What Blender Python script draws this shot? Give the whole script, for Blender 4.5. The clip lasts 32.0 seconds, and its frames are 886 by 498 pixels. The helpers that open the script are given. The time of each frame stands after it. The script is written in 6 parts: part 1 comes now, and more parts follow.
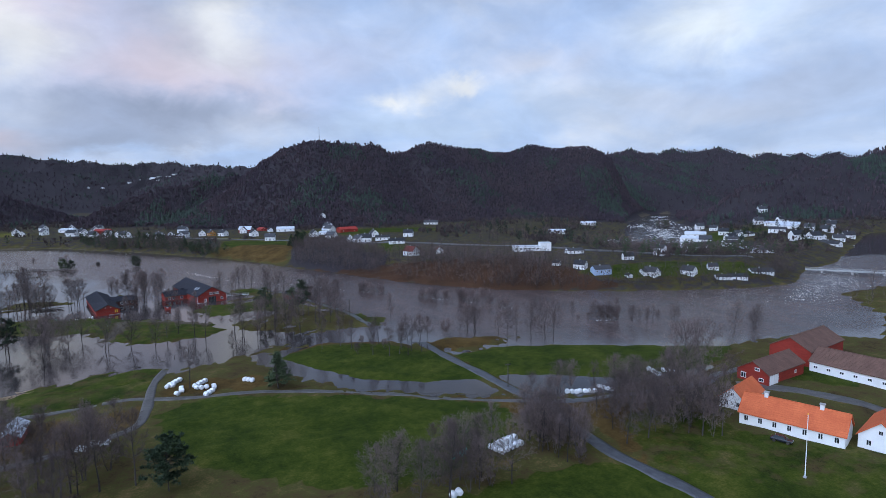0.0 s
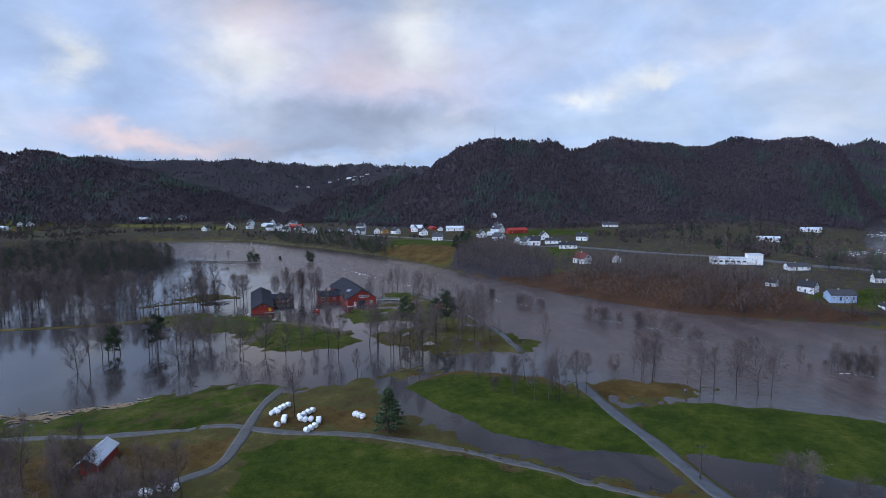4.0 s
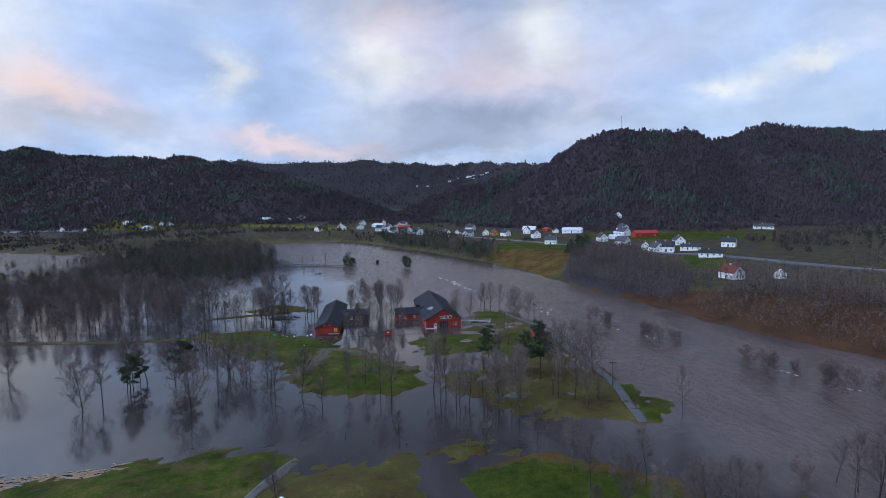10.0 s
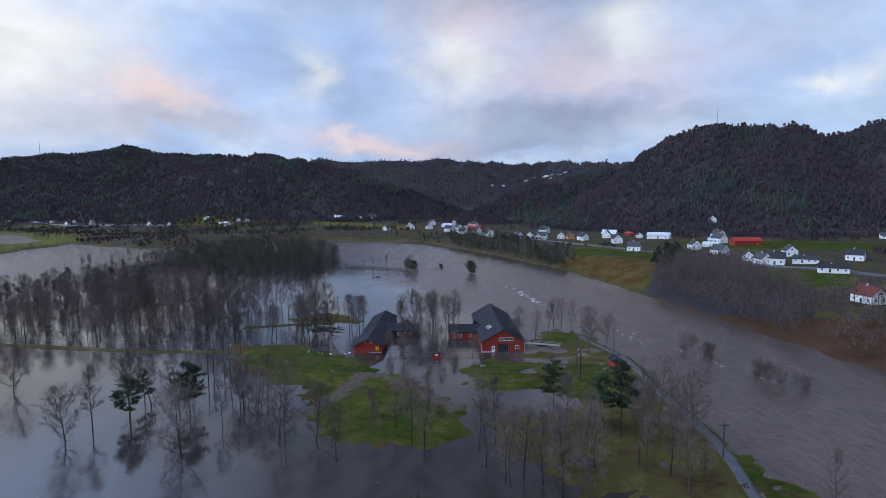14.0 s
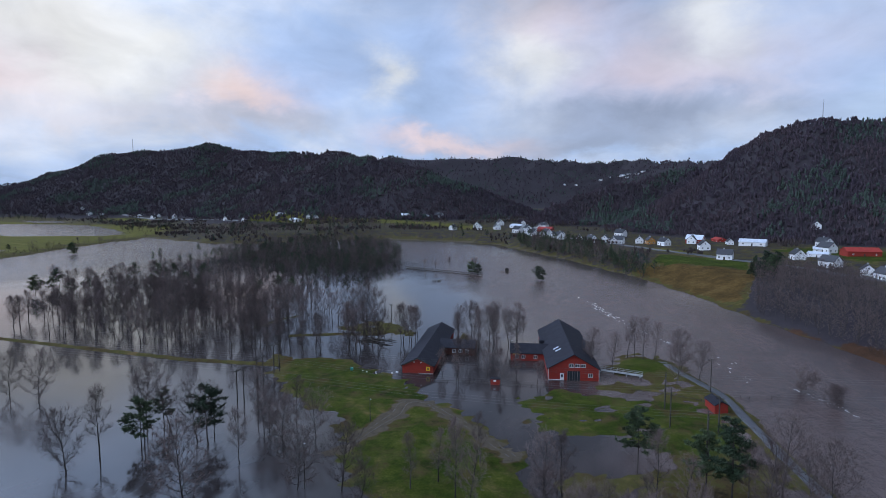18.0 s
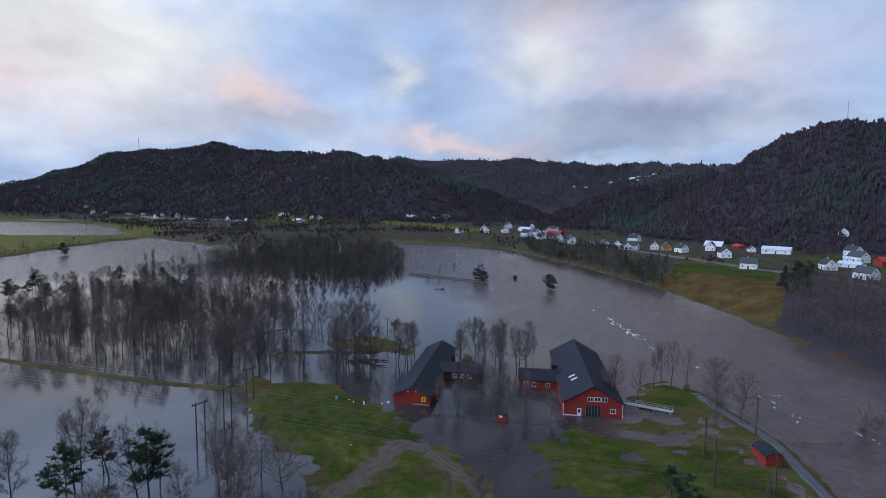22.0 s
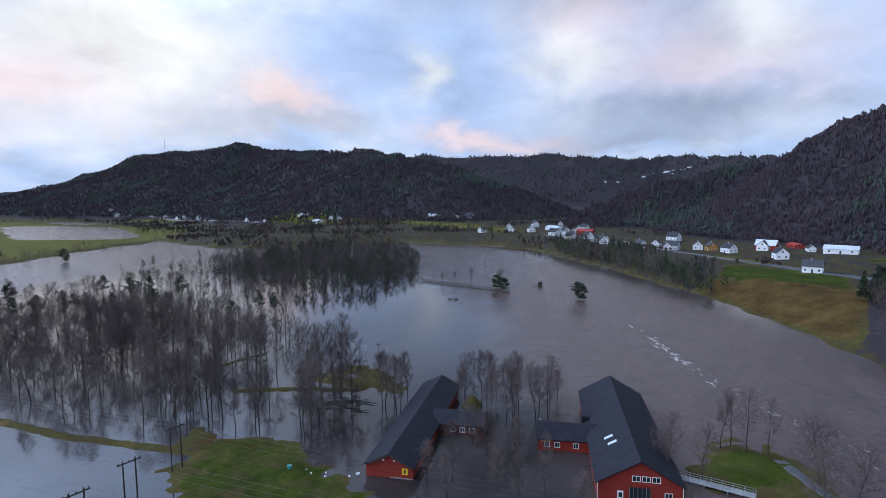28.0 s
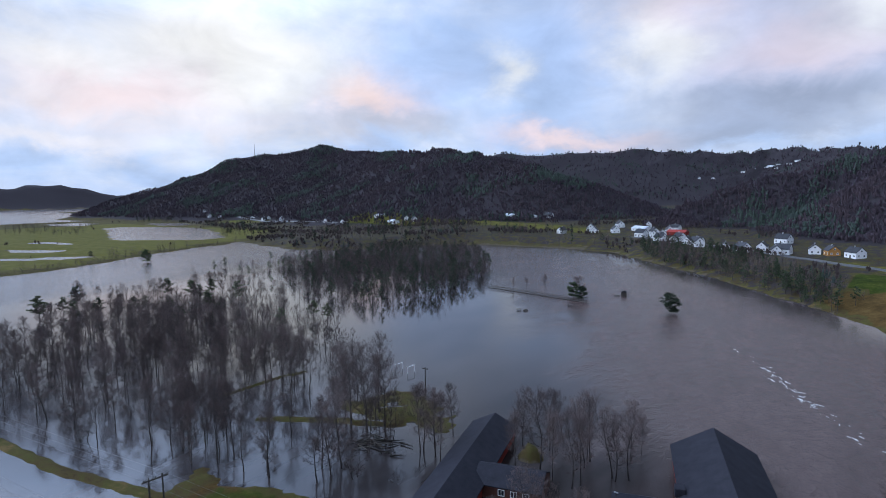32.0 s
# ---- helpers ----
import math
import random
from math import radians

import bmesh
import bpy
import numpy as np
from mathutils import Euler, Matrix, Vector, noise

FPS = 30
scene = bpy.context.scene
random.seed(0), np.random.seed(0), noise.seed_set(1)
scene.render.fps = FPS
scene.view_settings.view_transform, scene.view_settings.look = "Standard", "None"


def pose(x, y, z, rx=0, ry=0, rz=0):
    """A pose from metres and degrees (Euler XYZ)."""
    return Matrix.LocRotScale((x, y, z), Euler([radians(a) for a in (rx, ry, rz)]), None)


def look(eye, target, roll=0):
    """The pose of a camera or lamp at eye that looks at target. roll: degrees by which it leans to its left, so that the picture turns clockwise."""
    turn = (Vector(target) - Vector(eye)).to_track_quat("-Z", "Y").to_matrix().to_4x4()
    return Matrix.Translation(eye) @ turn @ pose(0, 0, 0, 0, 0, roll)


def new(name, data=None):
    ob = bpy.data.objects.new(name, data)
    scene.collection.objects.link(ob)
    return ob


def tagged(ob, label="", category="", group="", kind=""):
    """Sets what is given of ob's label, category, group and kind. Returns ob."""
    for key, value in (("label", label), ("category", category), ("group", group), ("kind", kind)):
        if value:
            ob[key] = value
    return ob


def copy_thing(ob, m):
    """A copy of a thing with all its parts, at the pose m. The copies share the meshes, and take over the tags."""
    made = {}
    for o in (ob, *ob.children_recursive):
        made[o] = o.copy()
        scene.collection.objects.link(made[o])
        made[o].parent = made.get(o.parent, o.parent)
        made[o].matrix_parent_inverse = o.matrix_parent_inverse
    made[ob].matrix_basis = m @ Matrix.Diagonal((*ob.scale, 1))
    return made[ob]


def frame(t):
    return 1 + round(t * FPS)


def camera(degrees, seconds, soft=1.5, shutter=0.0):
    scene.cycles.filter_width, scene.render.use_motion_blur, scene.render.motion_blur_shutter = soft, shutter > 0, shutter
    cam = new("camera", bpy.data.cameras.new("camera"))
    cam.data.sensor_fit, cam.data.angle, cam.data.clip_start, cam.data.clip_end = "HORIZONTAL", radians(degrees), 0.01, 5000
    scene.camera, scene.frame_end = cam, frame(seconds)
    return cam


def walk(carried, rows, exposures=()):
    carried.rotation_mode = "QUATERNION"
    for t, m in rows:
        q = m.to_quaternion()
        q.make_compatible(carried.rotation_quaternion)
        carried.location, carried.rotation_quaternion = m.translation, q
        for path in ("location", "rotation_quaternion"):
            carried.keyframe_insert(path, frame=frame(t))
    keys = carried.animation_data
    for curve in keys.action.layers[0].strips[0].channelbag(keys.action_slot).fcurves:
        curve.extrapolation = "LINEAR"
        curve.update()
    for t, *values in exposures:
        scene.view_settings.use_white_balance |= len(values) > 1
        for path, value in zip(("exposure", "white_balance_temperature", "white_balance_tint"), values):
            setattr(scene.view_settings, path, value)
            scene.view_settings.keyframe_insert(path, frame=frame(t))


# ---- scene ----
cam = camera(77.3, 32.0, 0.8)
PATH = [
    (0, (-10.395, -343.402, 55.999), (-9.622, -341.569, 55.795), -0.9),
    (0.5, (-7.414, -339.016, 56.055), (-6.77, -337.134, 55.851), -0.8),
    (1, (-4.446, -334.576, 56.101), (-3.932, -332.654, 55.899), -0.8),
    (1.5, (-1.475, -330.3, 56.084), (-1.023, -328.362, 55.883), -0.6),
    (2, (1.253, -325.942, 56.016), (1.694, -324.002, 55.815), -0.8),
    (2.5, (3.526, -321.404, 55.908), (3.953, -319.46, 55.708), -1.0),
    (3, (5.449, -316.668, 55.795), (5.8, -314.709, 55.597), -0.9),
    (3.5, (7.188, -311.79, 55.707), (7.425, -309.814, 55.509), -0.8),
    (4, (8.941, -306.829, 55.66), (9.095, -304.845, 55.462), -0.7),
    (4.5, (10.591, -302.192, 55.663), (10.704, -300.205, 55.465), -0.7),
    (6.5, (15.979, -284.401, 56.438), (15.989, -282.412, 56.238), -1.0),
    (7, (17.42, -279.935, 56.532), (17.355, -277.946, 56.331), -1.1),
    (7.5, (18.857, -275.461, 56.472), (18.727, -273.476, 56.273), -1.2),
    (8, (19.936, -270.959, 56.32), (19.759, -268.977, 56.12), -1.0),
    (8.5, (20.775, -266.339, 56.168), (20.563, -264.36, 55.969), -1.2),
    (9, (21.342, -261.723, 55.999), (21.108, -259.747, 55.801), -1.2),
    (9.5, (21.758, -257.659, 55.771), (21.501, -255.685, 55.573), -1.3),
    (10, (22.207, -253.405, 55.578), (21.921, -251.435, 55.382), -1.3),
    (10.5, (22.628, -248.858, 55.396), (22.307, -246.893, 55.2), -1.3),
    (11, (22.874, -244.026, 55.257), (22.474, -242.076, 55.063), -1.1),
    (11.5, (23.011, -239.053, 55.214), (22.538, -237.119, 55.021), -1.1),
    (12, (22.968, -234.186, 55.177), (22.453, -232.263, 54.985), -1.0),
    (12.5, (22.805, -229.475, 55.19), (22.269, -227.558, 54.998), -0.9),
    (13, (22.544, -225.024, 55.227), (22.002, -223.109, 55.032), -0.7),
    (13.5, (22.334, -221.367, 55.285), (21.788, -219.453, 55.091), -0.7),
    (15.5, (20.937, -208.795, 55.828), (20.346, -206.894, 55.631), -0.3),
    (16, (20.421, -205.626, 55.903), (19.793, -203.738, 55.706), -0.3),
    (16.5, (19.804, -202.36, 55.922), (19.097, -200.499, 55.726), -0.2),
    (17, (19.15, -198.851, 55.943), (18.389, -197.012, 55.744), -0.2),
    (17.5, (18.109, -195.85, 55.969), (17.333, -194.018, 55.77), -0.2),
    (18, (17.043, -193.171, 55.994), (16.257, -191.342, 55.796), 0.0),
    (18.5, (16.224, -190.555, 56.008), (15.429, -188.73, 55.812), 0.1),
    (19, (15.542, -187.783, 56.04), (14.737, -185.962, 55.844), 0.1),
    (19.5, (14.478, -185.144, 56.176), (13.671, -183.325, 55.983), 0.0),
    (20, (13.435, -182.463, 56.329), (12.629, -180.643, 56.134), 0.1),
    (20.5, (12.492, -179.66, 56.478), (11.685, -177.84, 56.282), 0.2),
    (21, (11.509, -176.79, 56.608), (10.7, -174.971, 56.414), 0.4),
    (21.5, (10.663, -173.855, 56.677), (9.853, -172.036, 56.481), 0.4),
    (22, (9.822, -170.887, 56.779), (9.011, -169.069, 56.584), 0.5),
    (22.5, (9.198, -167.723, 56.798), (8.388, -165.905, 56.602), 0.4),
    (23, (8.539, -164.371, 56.842), (7.732, -162.552, 56.647), 0.2),
    (23.5, (7.884, -161.171, 56.934), (7.076, -159.352, 56.738), 0.8),
    (24, (7.249, -157.933, 56.923), (6.444, -156.113, 56.727), 0.2),
    (24.5, (6.534, -154.725, 56.911), (5.729, -152.905, 56.715), 0.3),
    (26.5, (3.435, -141.518, 56.809), (2.599, -139.712, 56.609), -0.1),
    (27, (2.695, -137.94, 56.785), (1.846, -136.141, 56.584), -0.3),
    (27.5, (1.91, -134.165, 56.775), (1.042, -132.375, 56.573), -0.3),
    (28, (1.13, -130.278, 56.77), (0.224, -128.507, 56.567), -0.4),
    (28.5, (0.631, -126.834, 56.744), (-0.31, -125.081, 56.541), -0.6),
    (29, (0.106, -123.365, 56.72), (-0.873, -121.633, 56.518), -0.8),
    (29.5, (-0.554, -119.957, 56.66), (-1.562, -118.241, 56.458), -0.9),
    (30, (-1.455, -116.458, 56.61), (-2.49, -114.758, 56.41), -0.9),
    (30.5, (-2.546, -112.879, 56.557), (-3.604, -111.194, 56.356), -0.8),
    (31, (-3.597, -109.364, 56.447), (-4.684, -107.697, 56.247), -0.9),
    (31.5, (-4.754, -105.814, 56.305), (-5.875, -104.169, 56.106), -0.9),
    (32, (-6.122, -101.973, 56.192), (-7.279, -100.354, 55.991), -1.0),
]
walk(cam, [(t, look(eye, target, roll)) for t, eye, target, roll in PATH],
     exposures=[(0, 0.04), (8, 0.06), (17, -0.02), (21, -0.04), (22, -0.08), (23, -0.28), (24.5, -0.22), (26.5, 0.06), (29, 0.16), (32, 0.14)])

# ---------------------------------------------------------------- light
world = bpy.data.worlds.new("overcast_sky")
scene.world = world
world.use_nodes = True


class Nodes:
    """A short way to write node trees."""

    def __init__(self, tree):
        self.tree = tree
        tree.nodes.clear()

    def add(self, kind, ins=None, **props):
        n = self.tree.nodes.new(kind)
        for k, v in props.items():
            if k == "operation":
                n.operation = v
            elif k == "blend_type":
                n.blend_type = v
            elif k == "data_type":
                n.data_type = v
            elif k == "sky_type":
                n.sky_type = v
            elif k == "noise_dimensions":
                n.noise_dimensions = v
            elif k == "attribute_name":
                n.attribute_name = v
            elif k == "feature":
                n.feature = v
            elif k == "interpolation_type":
                n.interpolation_type = v
        for k, v in (ins or {}).items():
            if isinstance(v, bpy.types.NodeSocket):
                self.tree.links.new(v, n.inputs[k])
            else:
                n.inputs[k].default_value = v
        return n

    def math(self, op, a, b=0.0, c=0.0):
        return self.add("ShaderNodeMath", {0: a, 1: b, 2: c}, operation=op).outputs[0]

    def noise(self, vec, scale, detail=4.0, rough=0.55, distortion=0.0):
        return self.add("ShaderNodeTexNoise", {"Vector": vec, "Scale": scale, "Detail": detail, "Roughness": rough, "Distortion": distortion}).outputs[0]

    def ramp(self, fac, stops):
        n = self.add("ShaderNodeValToRGB", {0: fac})
        el = n.color_ramp.elements
        while len(el) < len(stops):
            el.new(0.5)
        for e, (p, c) in zip(el, stops):
            e.position, e.color = p, (*c, 1) if len(c) == 3 else c
        return n.outputs[0]

    def mix(self, fac, a, b, blend="MIX"):
        n = self.add("ShaderNodeMix", data_type="RGBA", blend_type=blend)
        for k, v in ((0, fac), (6, a), (7, b)):
            if isinstance(v, bpy.types.NodeSocket):
                self.tree.links.new(v, n.inputs[k])
            else:
                n.inputs[k].default_value = v if k == 0 else (*v, 1)
        return n.outputs[2]

    def span(self, v, a, b, lo=0.0, hi=1.0):
        return self.add("ShaderNodeMapRange", {0: v, 1: a, 2: b, 3: lo, 4: hi}, interpolation_type="SMOOTHSTEP").outputs[0]


# cloud masses: azimuth, height above the horizon, half width, half height (degrees), tone, weight
PINK, WARM, CREAM, GREY, DUSK, BLUE = (0.72, 0.64, 0.76), (0.92, 0.72, 0.72), (0.86, 0.89, 0.93), (0.50, 0.53, 0.66), (0.30, 0.36, 0.52), (0.42, 0.57, 0.90)
CLOUDS = [
    (-25, 15, 8, 4, BLUE, 0.8), (-36, 12, 5, 3, BLUE, 0.7), (12, 13, 7, 3.5, BLUE, 0.7), (34, 15, 9, 3, BLUE, 0.6), (-12, 8, 6, 1.6, BLUE, 0.7),
    (-2, 11.5, 10, 3.2, PINK, 0.95), (1, 15, 7, 3, GREY, 0.6), (-3, 7.2, 11, 1.5, DUSK, 0.95), (-9, 5.0, 12, 1.1, DUSK, 0.8),
    (4, 15.5, 3.5, 3.0, CREAM, 0.8), (-15, 14.5, 3.2, 4.5, CREAM, 0.95), (-13, 17.5, 5, 2.5, PINK, 0.7),
    (-43.6, 9.4, 4.2, 1.9, WARM, 0.95), (-44.5, 6.9, 7, 0.9, GREY, 0.8), (-23.5, 5.3, 5.5, 0.9, (0.84, 0.70, 0.76), 0.9), (-30.5, 11.8, 1.8, 2.2, CREAM, 0.8),
    (-51, 13.5, 6, 3.2, CREAM, 0.95), (-59, 13, 8, 5, (0.90, 0.90, 0.90), 0.95), (-70, 11.5, 7, 3, (0.88, 0.87, 0.89), 0.9), (-66, 8.8, 7, 1.6, (0.90, 0.76, 0.80), 0.9), (-69, 5.2, 9, 1.1, (0.80, 0.80, 0.90), 0.9), (-57, 7.0, 6, 1.0, (0.76, 0.76, 0.87), 0.8),
    (20.2, 9.0, 2.2, 0.9, CREAM, 1.0), (24.8, 10.4, 2.4, 0.8, CREAM, 0.95), (20, 6.4, 9, 1.3, (0.52, 0.66, 0.90), 0.7), (35, 8.5, 9, 1.6, (0.46, 0.60, 0.86), 0.7),
    (48, 14.5, 6, 2.2, (0.85, 0.93, 1.0), 0.8), (52, 8, 12, 2.2, (0.46, 0.54, 0.74), 0.8), (50, 4.5, 14, 1.2, (0.40, 0.52, 0.78), 0.8), (32, 12.5, 5, 1.5, (0.74, 0.76, 0.88), 0.6),
]


def build_sky():
    n = Nodes(world.node_tree)
    way = n.add("ShaderNodeTexCoord").outputs["Generated"]
    x, y, z = n.add("ShaderNodeSeparateXYZ", {0: way}).outputs
    zz = n.math("ADD", n.math("MAXIMUM", z, 0.0), 0.22)
    flat = n.add("ShaderNodeCombineXYZ", {0: n.math("DIVIDE", x, zz), 1: n.math("DIVIDE", y, zz), 2: 3.3}).outputs[0]
    big = n.noise(flat, 1.1, 7, 0.5, 0.6)
    dome = n.add("ShaderNodeMapping", {0: way, 3: (1.0, 1.0, 1.7)}).outputs[0]
    fine = n.noise(dome, 5.0, 8, 0.55, 0.5)
    puff = n.noise(dome, 9.0, 8, 0.55, 0.4)
    tone = n.math("ADD", n.math("MULTIPLY", big, 0.6), n.math("MULTIPLY", fine, 0.4))
    cloud = n.ramp(tone, [(0.36, (0.33, 0.45, 0.70)), (0.47, (0.43, 0.59, 0.92)), (0.55, (0.54, 0.67, 0.94)), (0.66, (0.76, 0.82, 0.96))])
    az = n.math("MULTIPLY", n.math("ARCTAN2", x, y), 57.3)
    el = n.math("MULTIPLY", n.math("ARCSINE", z), 57.3)
    waz = n.math("ADD", az, n.math("MULTIPLY", n.math("SUBTRACT", n.noise(dome, 4.5, 7, 0.6), 0.5), 15))
    wel = n.math("ADD", el, n.math("MULTIPLY", n.math("SUBTRACT", n.noise(dome, 6.0, 7, 0.6, 0.4), 0.5), 8))
    for a, e, w, h, c, k in CLOUDS:
        da = n.math("DIVIDE", n.math("SUBTRACT", waz, a), w)
        de = n.math("DIVIDE", n.math("SUBTRACT", wel, e), h)
        q = n.math("ADD", n.math("MULTIPLY", da, da), n.math("MULTIPLY", de, de))
        cloud = n.mix(n.math("MULTIPLY", n.math("POWER", 2.718, n.math("MULTIPLY", q, -0.7)), k), cloud, c)
    # sky mostly out of view: brightened towards the low south-west sun, dimmed overhead to offset it
    west = n.math("MULTIPLY", n.span(n.math("COSINE", n.math("MULTIPLY", n.math("ADD", az, 105), 0.01745)), 0.15, 1.0), 4.8)
    south = n.math("MULTIPLY", n.span(n.math("MULTIPLY", y, -1.0), 0.0, 0.8), 0.45)
    thin = n.math("ADD", n.math("MULTIPLY_ADD", n.span(el, 14.5, 27), n.math("ADD", west, -0.68), 1.0), south)
    billow = n.math("MULTIPLY", thin, n.math("MULTIPLY_ADD", puff, 0.55, 0.72))
    sky = n.add("ShaderNodeTexSky", sky_type="NISHITA")
    sky.sun_disc = False
    sky.sun_elevation, sky.sun_rotation = radians(20), radians(-131)
    a = n.add("ShaderNodeBackground", {0: sky.outputs[0], 1: 0.12})
    b = n.add("ShaderNodeBackground", {0: cloud, 1: billow})
    out = n.add("ShaderNodeMixShader", {0: 0.93, 1: a.outputs[0], 2: b.outputs[0]})
    n.add("ShaderNodeOutputWorld", {0: out.outputs[0]})


build_sky()
sun = new("sun", bpy.data.lights.new("sun", "SUN"))
sun.data.energy, sun.data.angle, sun.data.color = 0.25, radians(25), (1.0, 0.9, 0.82)
sun.matrix_world = look((0, 0, 0), (0.68, 0.6, -0.33))


# ---------------------------------------------------------------- materials
def material(name, rough=0.8, metal=0.0, spec=0.3):
    m = bpy.data.materials.new(name)
    m.use_nodes = True
    n = Nodes(m.node_tree)
    b = n.add("ShaderNodeBsdfPrincipled", {"Roughness": rough, "Metallic": metal, "Specular IOR Level": spec})
    n.add("ShaderNodeOutputMaterial", {0: b.outputs[0]})
    return m, n, b


def stained(name, dark, light, scale=1.0, rough=0.8, metal=0.0, bump=0.0, rand=0.0, stretch=(1, 1, 1), spec=0.3):
    """A surface of one substance: two scales of variation, a fine relief."""
    m, n, b = material(name, rough, metal, spec)
    at = n.add("ShaderNodeTexCoord").outputs["Object"]
    at = n.add("ShaderNodeMapping", {0: at, 3: stretch}).outputs[0]
    f = n.math("ADD", n.math("MULTIPLY", n.noise(at, scale, 5), 0.6), n.math("MULTIPLY", n.noise(at, scale * 9, 3), 0.4))
    if rand:
        who = n.add("ShaderNodeObjectInfo").outputs["Random"]
        f = n.math("ADD", f, n.math("MULTIPLY", n.math("SUBTRACT", who, 0.5), rand))
    n.tree.links.new(n.ramp(f, [(0.32, dark), (0.68, light)]), b.inputs["Base Color"])
    if bump:
        n.tree.links.new(n.add("ShaderNodeBump", {"Strength": bump, "Distance": 0.05, "Height": n.noise(at, scale * 9, 4)}).outputs[0], b.inputs["Normal"])
    return m


def ground_material():
    """Grass, rough grass, mud and forest floor by the plan's own masks."""
    m, n, b = material("ground_cover", 0.95, 0, 0.06)
    at = n.add("ShaderNodeNewGeometry").outputs["Position"]
    zone = n.add("ShaderNodeVertexColor")
    zone.layer_name = "zone"
    r, g, bl = n.add("ShaderNodeSeparateColor", {0: zone.outputs[0]}).outputs
    big, mid, fine = n.noise(at, 0.05, 4), n.noise(at, 0.45, 6, 0.65), n.noise(at, 2.2, 6, 0.7)
    tuft = n.math("ADD", n.math("MULTIPLY", mid, 0.5), n.math("MULTIPLY", fine, 0.5))
    patch = n.math("ADD", n.math("MULTIPLY", tuft, 0.6), n.math("MULTIPLY", n.noise(at, 0.09, 4, 0.6), 0.4))
    lawn = n.ramp(patch, [(0.36, (0.010, 0.018, 0.003)), (0.45, (0.022, 0.034, 0.004)), (0.54, (0.042, 0.054, 0.007)), (0.64, (0.090, 0.080, 0.018))])
    rough = n.ramp(patch, [(0.38, (0.022, 0.016, 0.009)), (0.46, (0.066, 0.044, 0.019)), (0.53, (0.060, 0.058, 0.016)), (0.60, (0.115, 0.076, 0.032)), (0.68, (0.18, 0.130, 0.058))])
    # forest floor: woodland shade and distance haze are put into this dark violet colour
    floor = n.ramp(tuft, [(0.3, (0.025, 0.021, 0.027)), (0.55, (0.039, 0.032, 0.038)), (0.75, (0.058, 0.044, 0.048))])
    mud = n.ramp(tuft, [(0.3, (0.05, 0.038, 0.028)), (0.7, (0.12, 0.095, 0.070))])
    rust = n.ramp(patch, [(0.35, (0.028, 0.015, 0.011)), (0.55, (0.066, 0.031, 0.019)), (0.7, (0.095, 0.056, 0.032))])
    scrub = n.add("ShaderNodeVertexColor")
    scrub.layer_name = "scrub"
    jit = n.math("MULTIPLY", n.math("SUBTRACT", n.noise(at, 0.22, 5), 0.5), 0.9)

    def mask(v):
        return n.span(n.math("ADD", v, jit), 0.38, 0.62)

    c = n.mix(mask(g), floor, rough)
    c = n.mix(mask(r), c, lawn)
    rusty, pale, ochre = n.add("ShaderNodeSeparateColor", {0: scrub.outputs[0]}).outputs[:3]
    c = n.mix(mask(rusty), c, rust)
    c = n.mix(mask(pale), c, n.ramp(patch, [(0.36, (0.054, 0.057, 0.010)), (0.50, (0.098, 0.090, 0.017)), (0.64, (0.150, 0.118, 0.034))]))
    c = n.mix(mask(ochre), c, n.ramp(patch, [(0.38, (0.034, 0.020, 0.008)), (0.50, (0.076, 0.044, 0.014)), (0.64, (0.125, 0.078, 0.028))]))
    c = n.mix(mask(bl), c, mud)
    n.tree.links.new(n.mix(n.math("MULTIPLY", big, 0.12), c, (0.05, 0.06, 0.02)), b.inputs["Base Color"])
    n.tree.links.new(n.add("ShaderNodeBump", {"Strength": 0.7, "Distance": 0.25, "Height": tuft}).outputs[0], b.inputs["Normal"])
    return m


def water_material():
    m, n, b = material("brown_flood_water", 0.05, 0, 0.5)
    b.inputs["IOR"].default_value = 1.33
    at = n.add("ShaderNodeNewGeometry").outputs["Position"]
    zone = n.add("ShaderNodeVertexColor")
    zone.layer_name = "flow"
    flow = n.add("ShaderNodeSeparateColor", {0: zone.outputs[0]}).outputs[0]
    turned = n.add("ShaderNodeMapping", {0: at, 2: (0, 0, radians(33)), 3: (1.0, 0.45, 1)}).outputs[0]
    ripple = n.math("ADD", n.noise(turned, 0.55, 5, 0.6, 0.6), n.math("MULTIPLY", n.noise(turned, 2.4, 3), 0.35))
    swirl = n.noise(turned, 0.07, 4, 0.55, 1.0)
    still = n.ramp(swirl, [(0.35, (0.026, 0.022, 0.022)), (0.65, (0.046, 0.038, 0.037))])
    brown = n.ramp(n.math("ADD", n.math("MULTIPLY", swirl, 0.6), n.math("MULTIPLY", ripple, 0.3)), [(0.38, (0.056, 0.037, 0.034)), (0.62, (0.102, 0.071, 0.065))])
    silt = n.mix(flow, still, brown)
    n.tree.links.new(silt, b.inputs["Base Color"])
    amount = n.math("MULTIPLY_ADD", flow, n.math("MULTIPLY_ADD", swirl, 0.9, 0.2), n.math("MULTIPLY", n.span(swirl, 0.45, 0.65), 0.05))
    n.tree.links.new(n.add("ShaderNodeBump", {"Strength": amount, "Distance": 0.6, "Height": ripple}).outputs[0], b.inputs["Normal"])
    n.tree.links.new(n.math("MULTIPLY_ADD", flow, 0.12, 0.085), b.inputs["Roughness"])
    return m


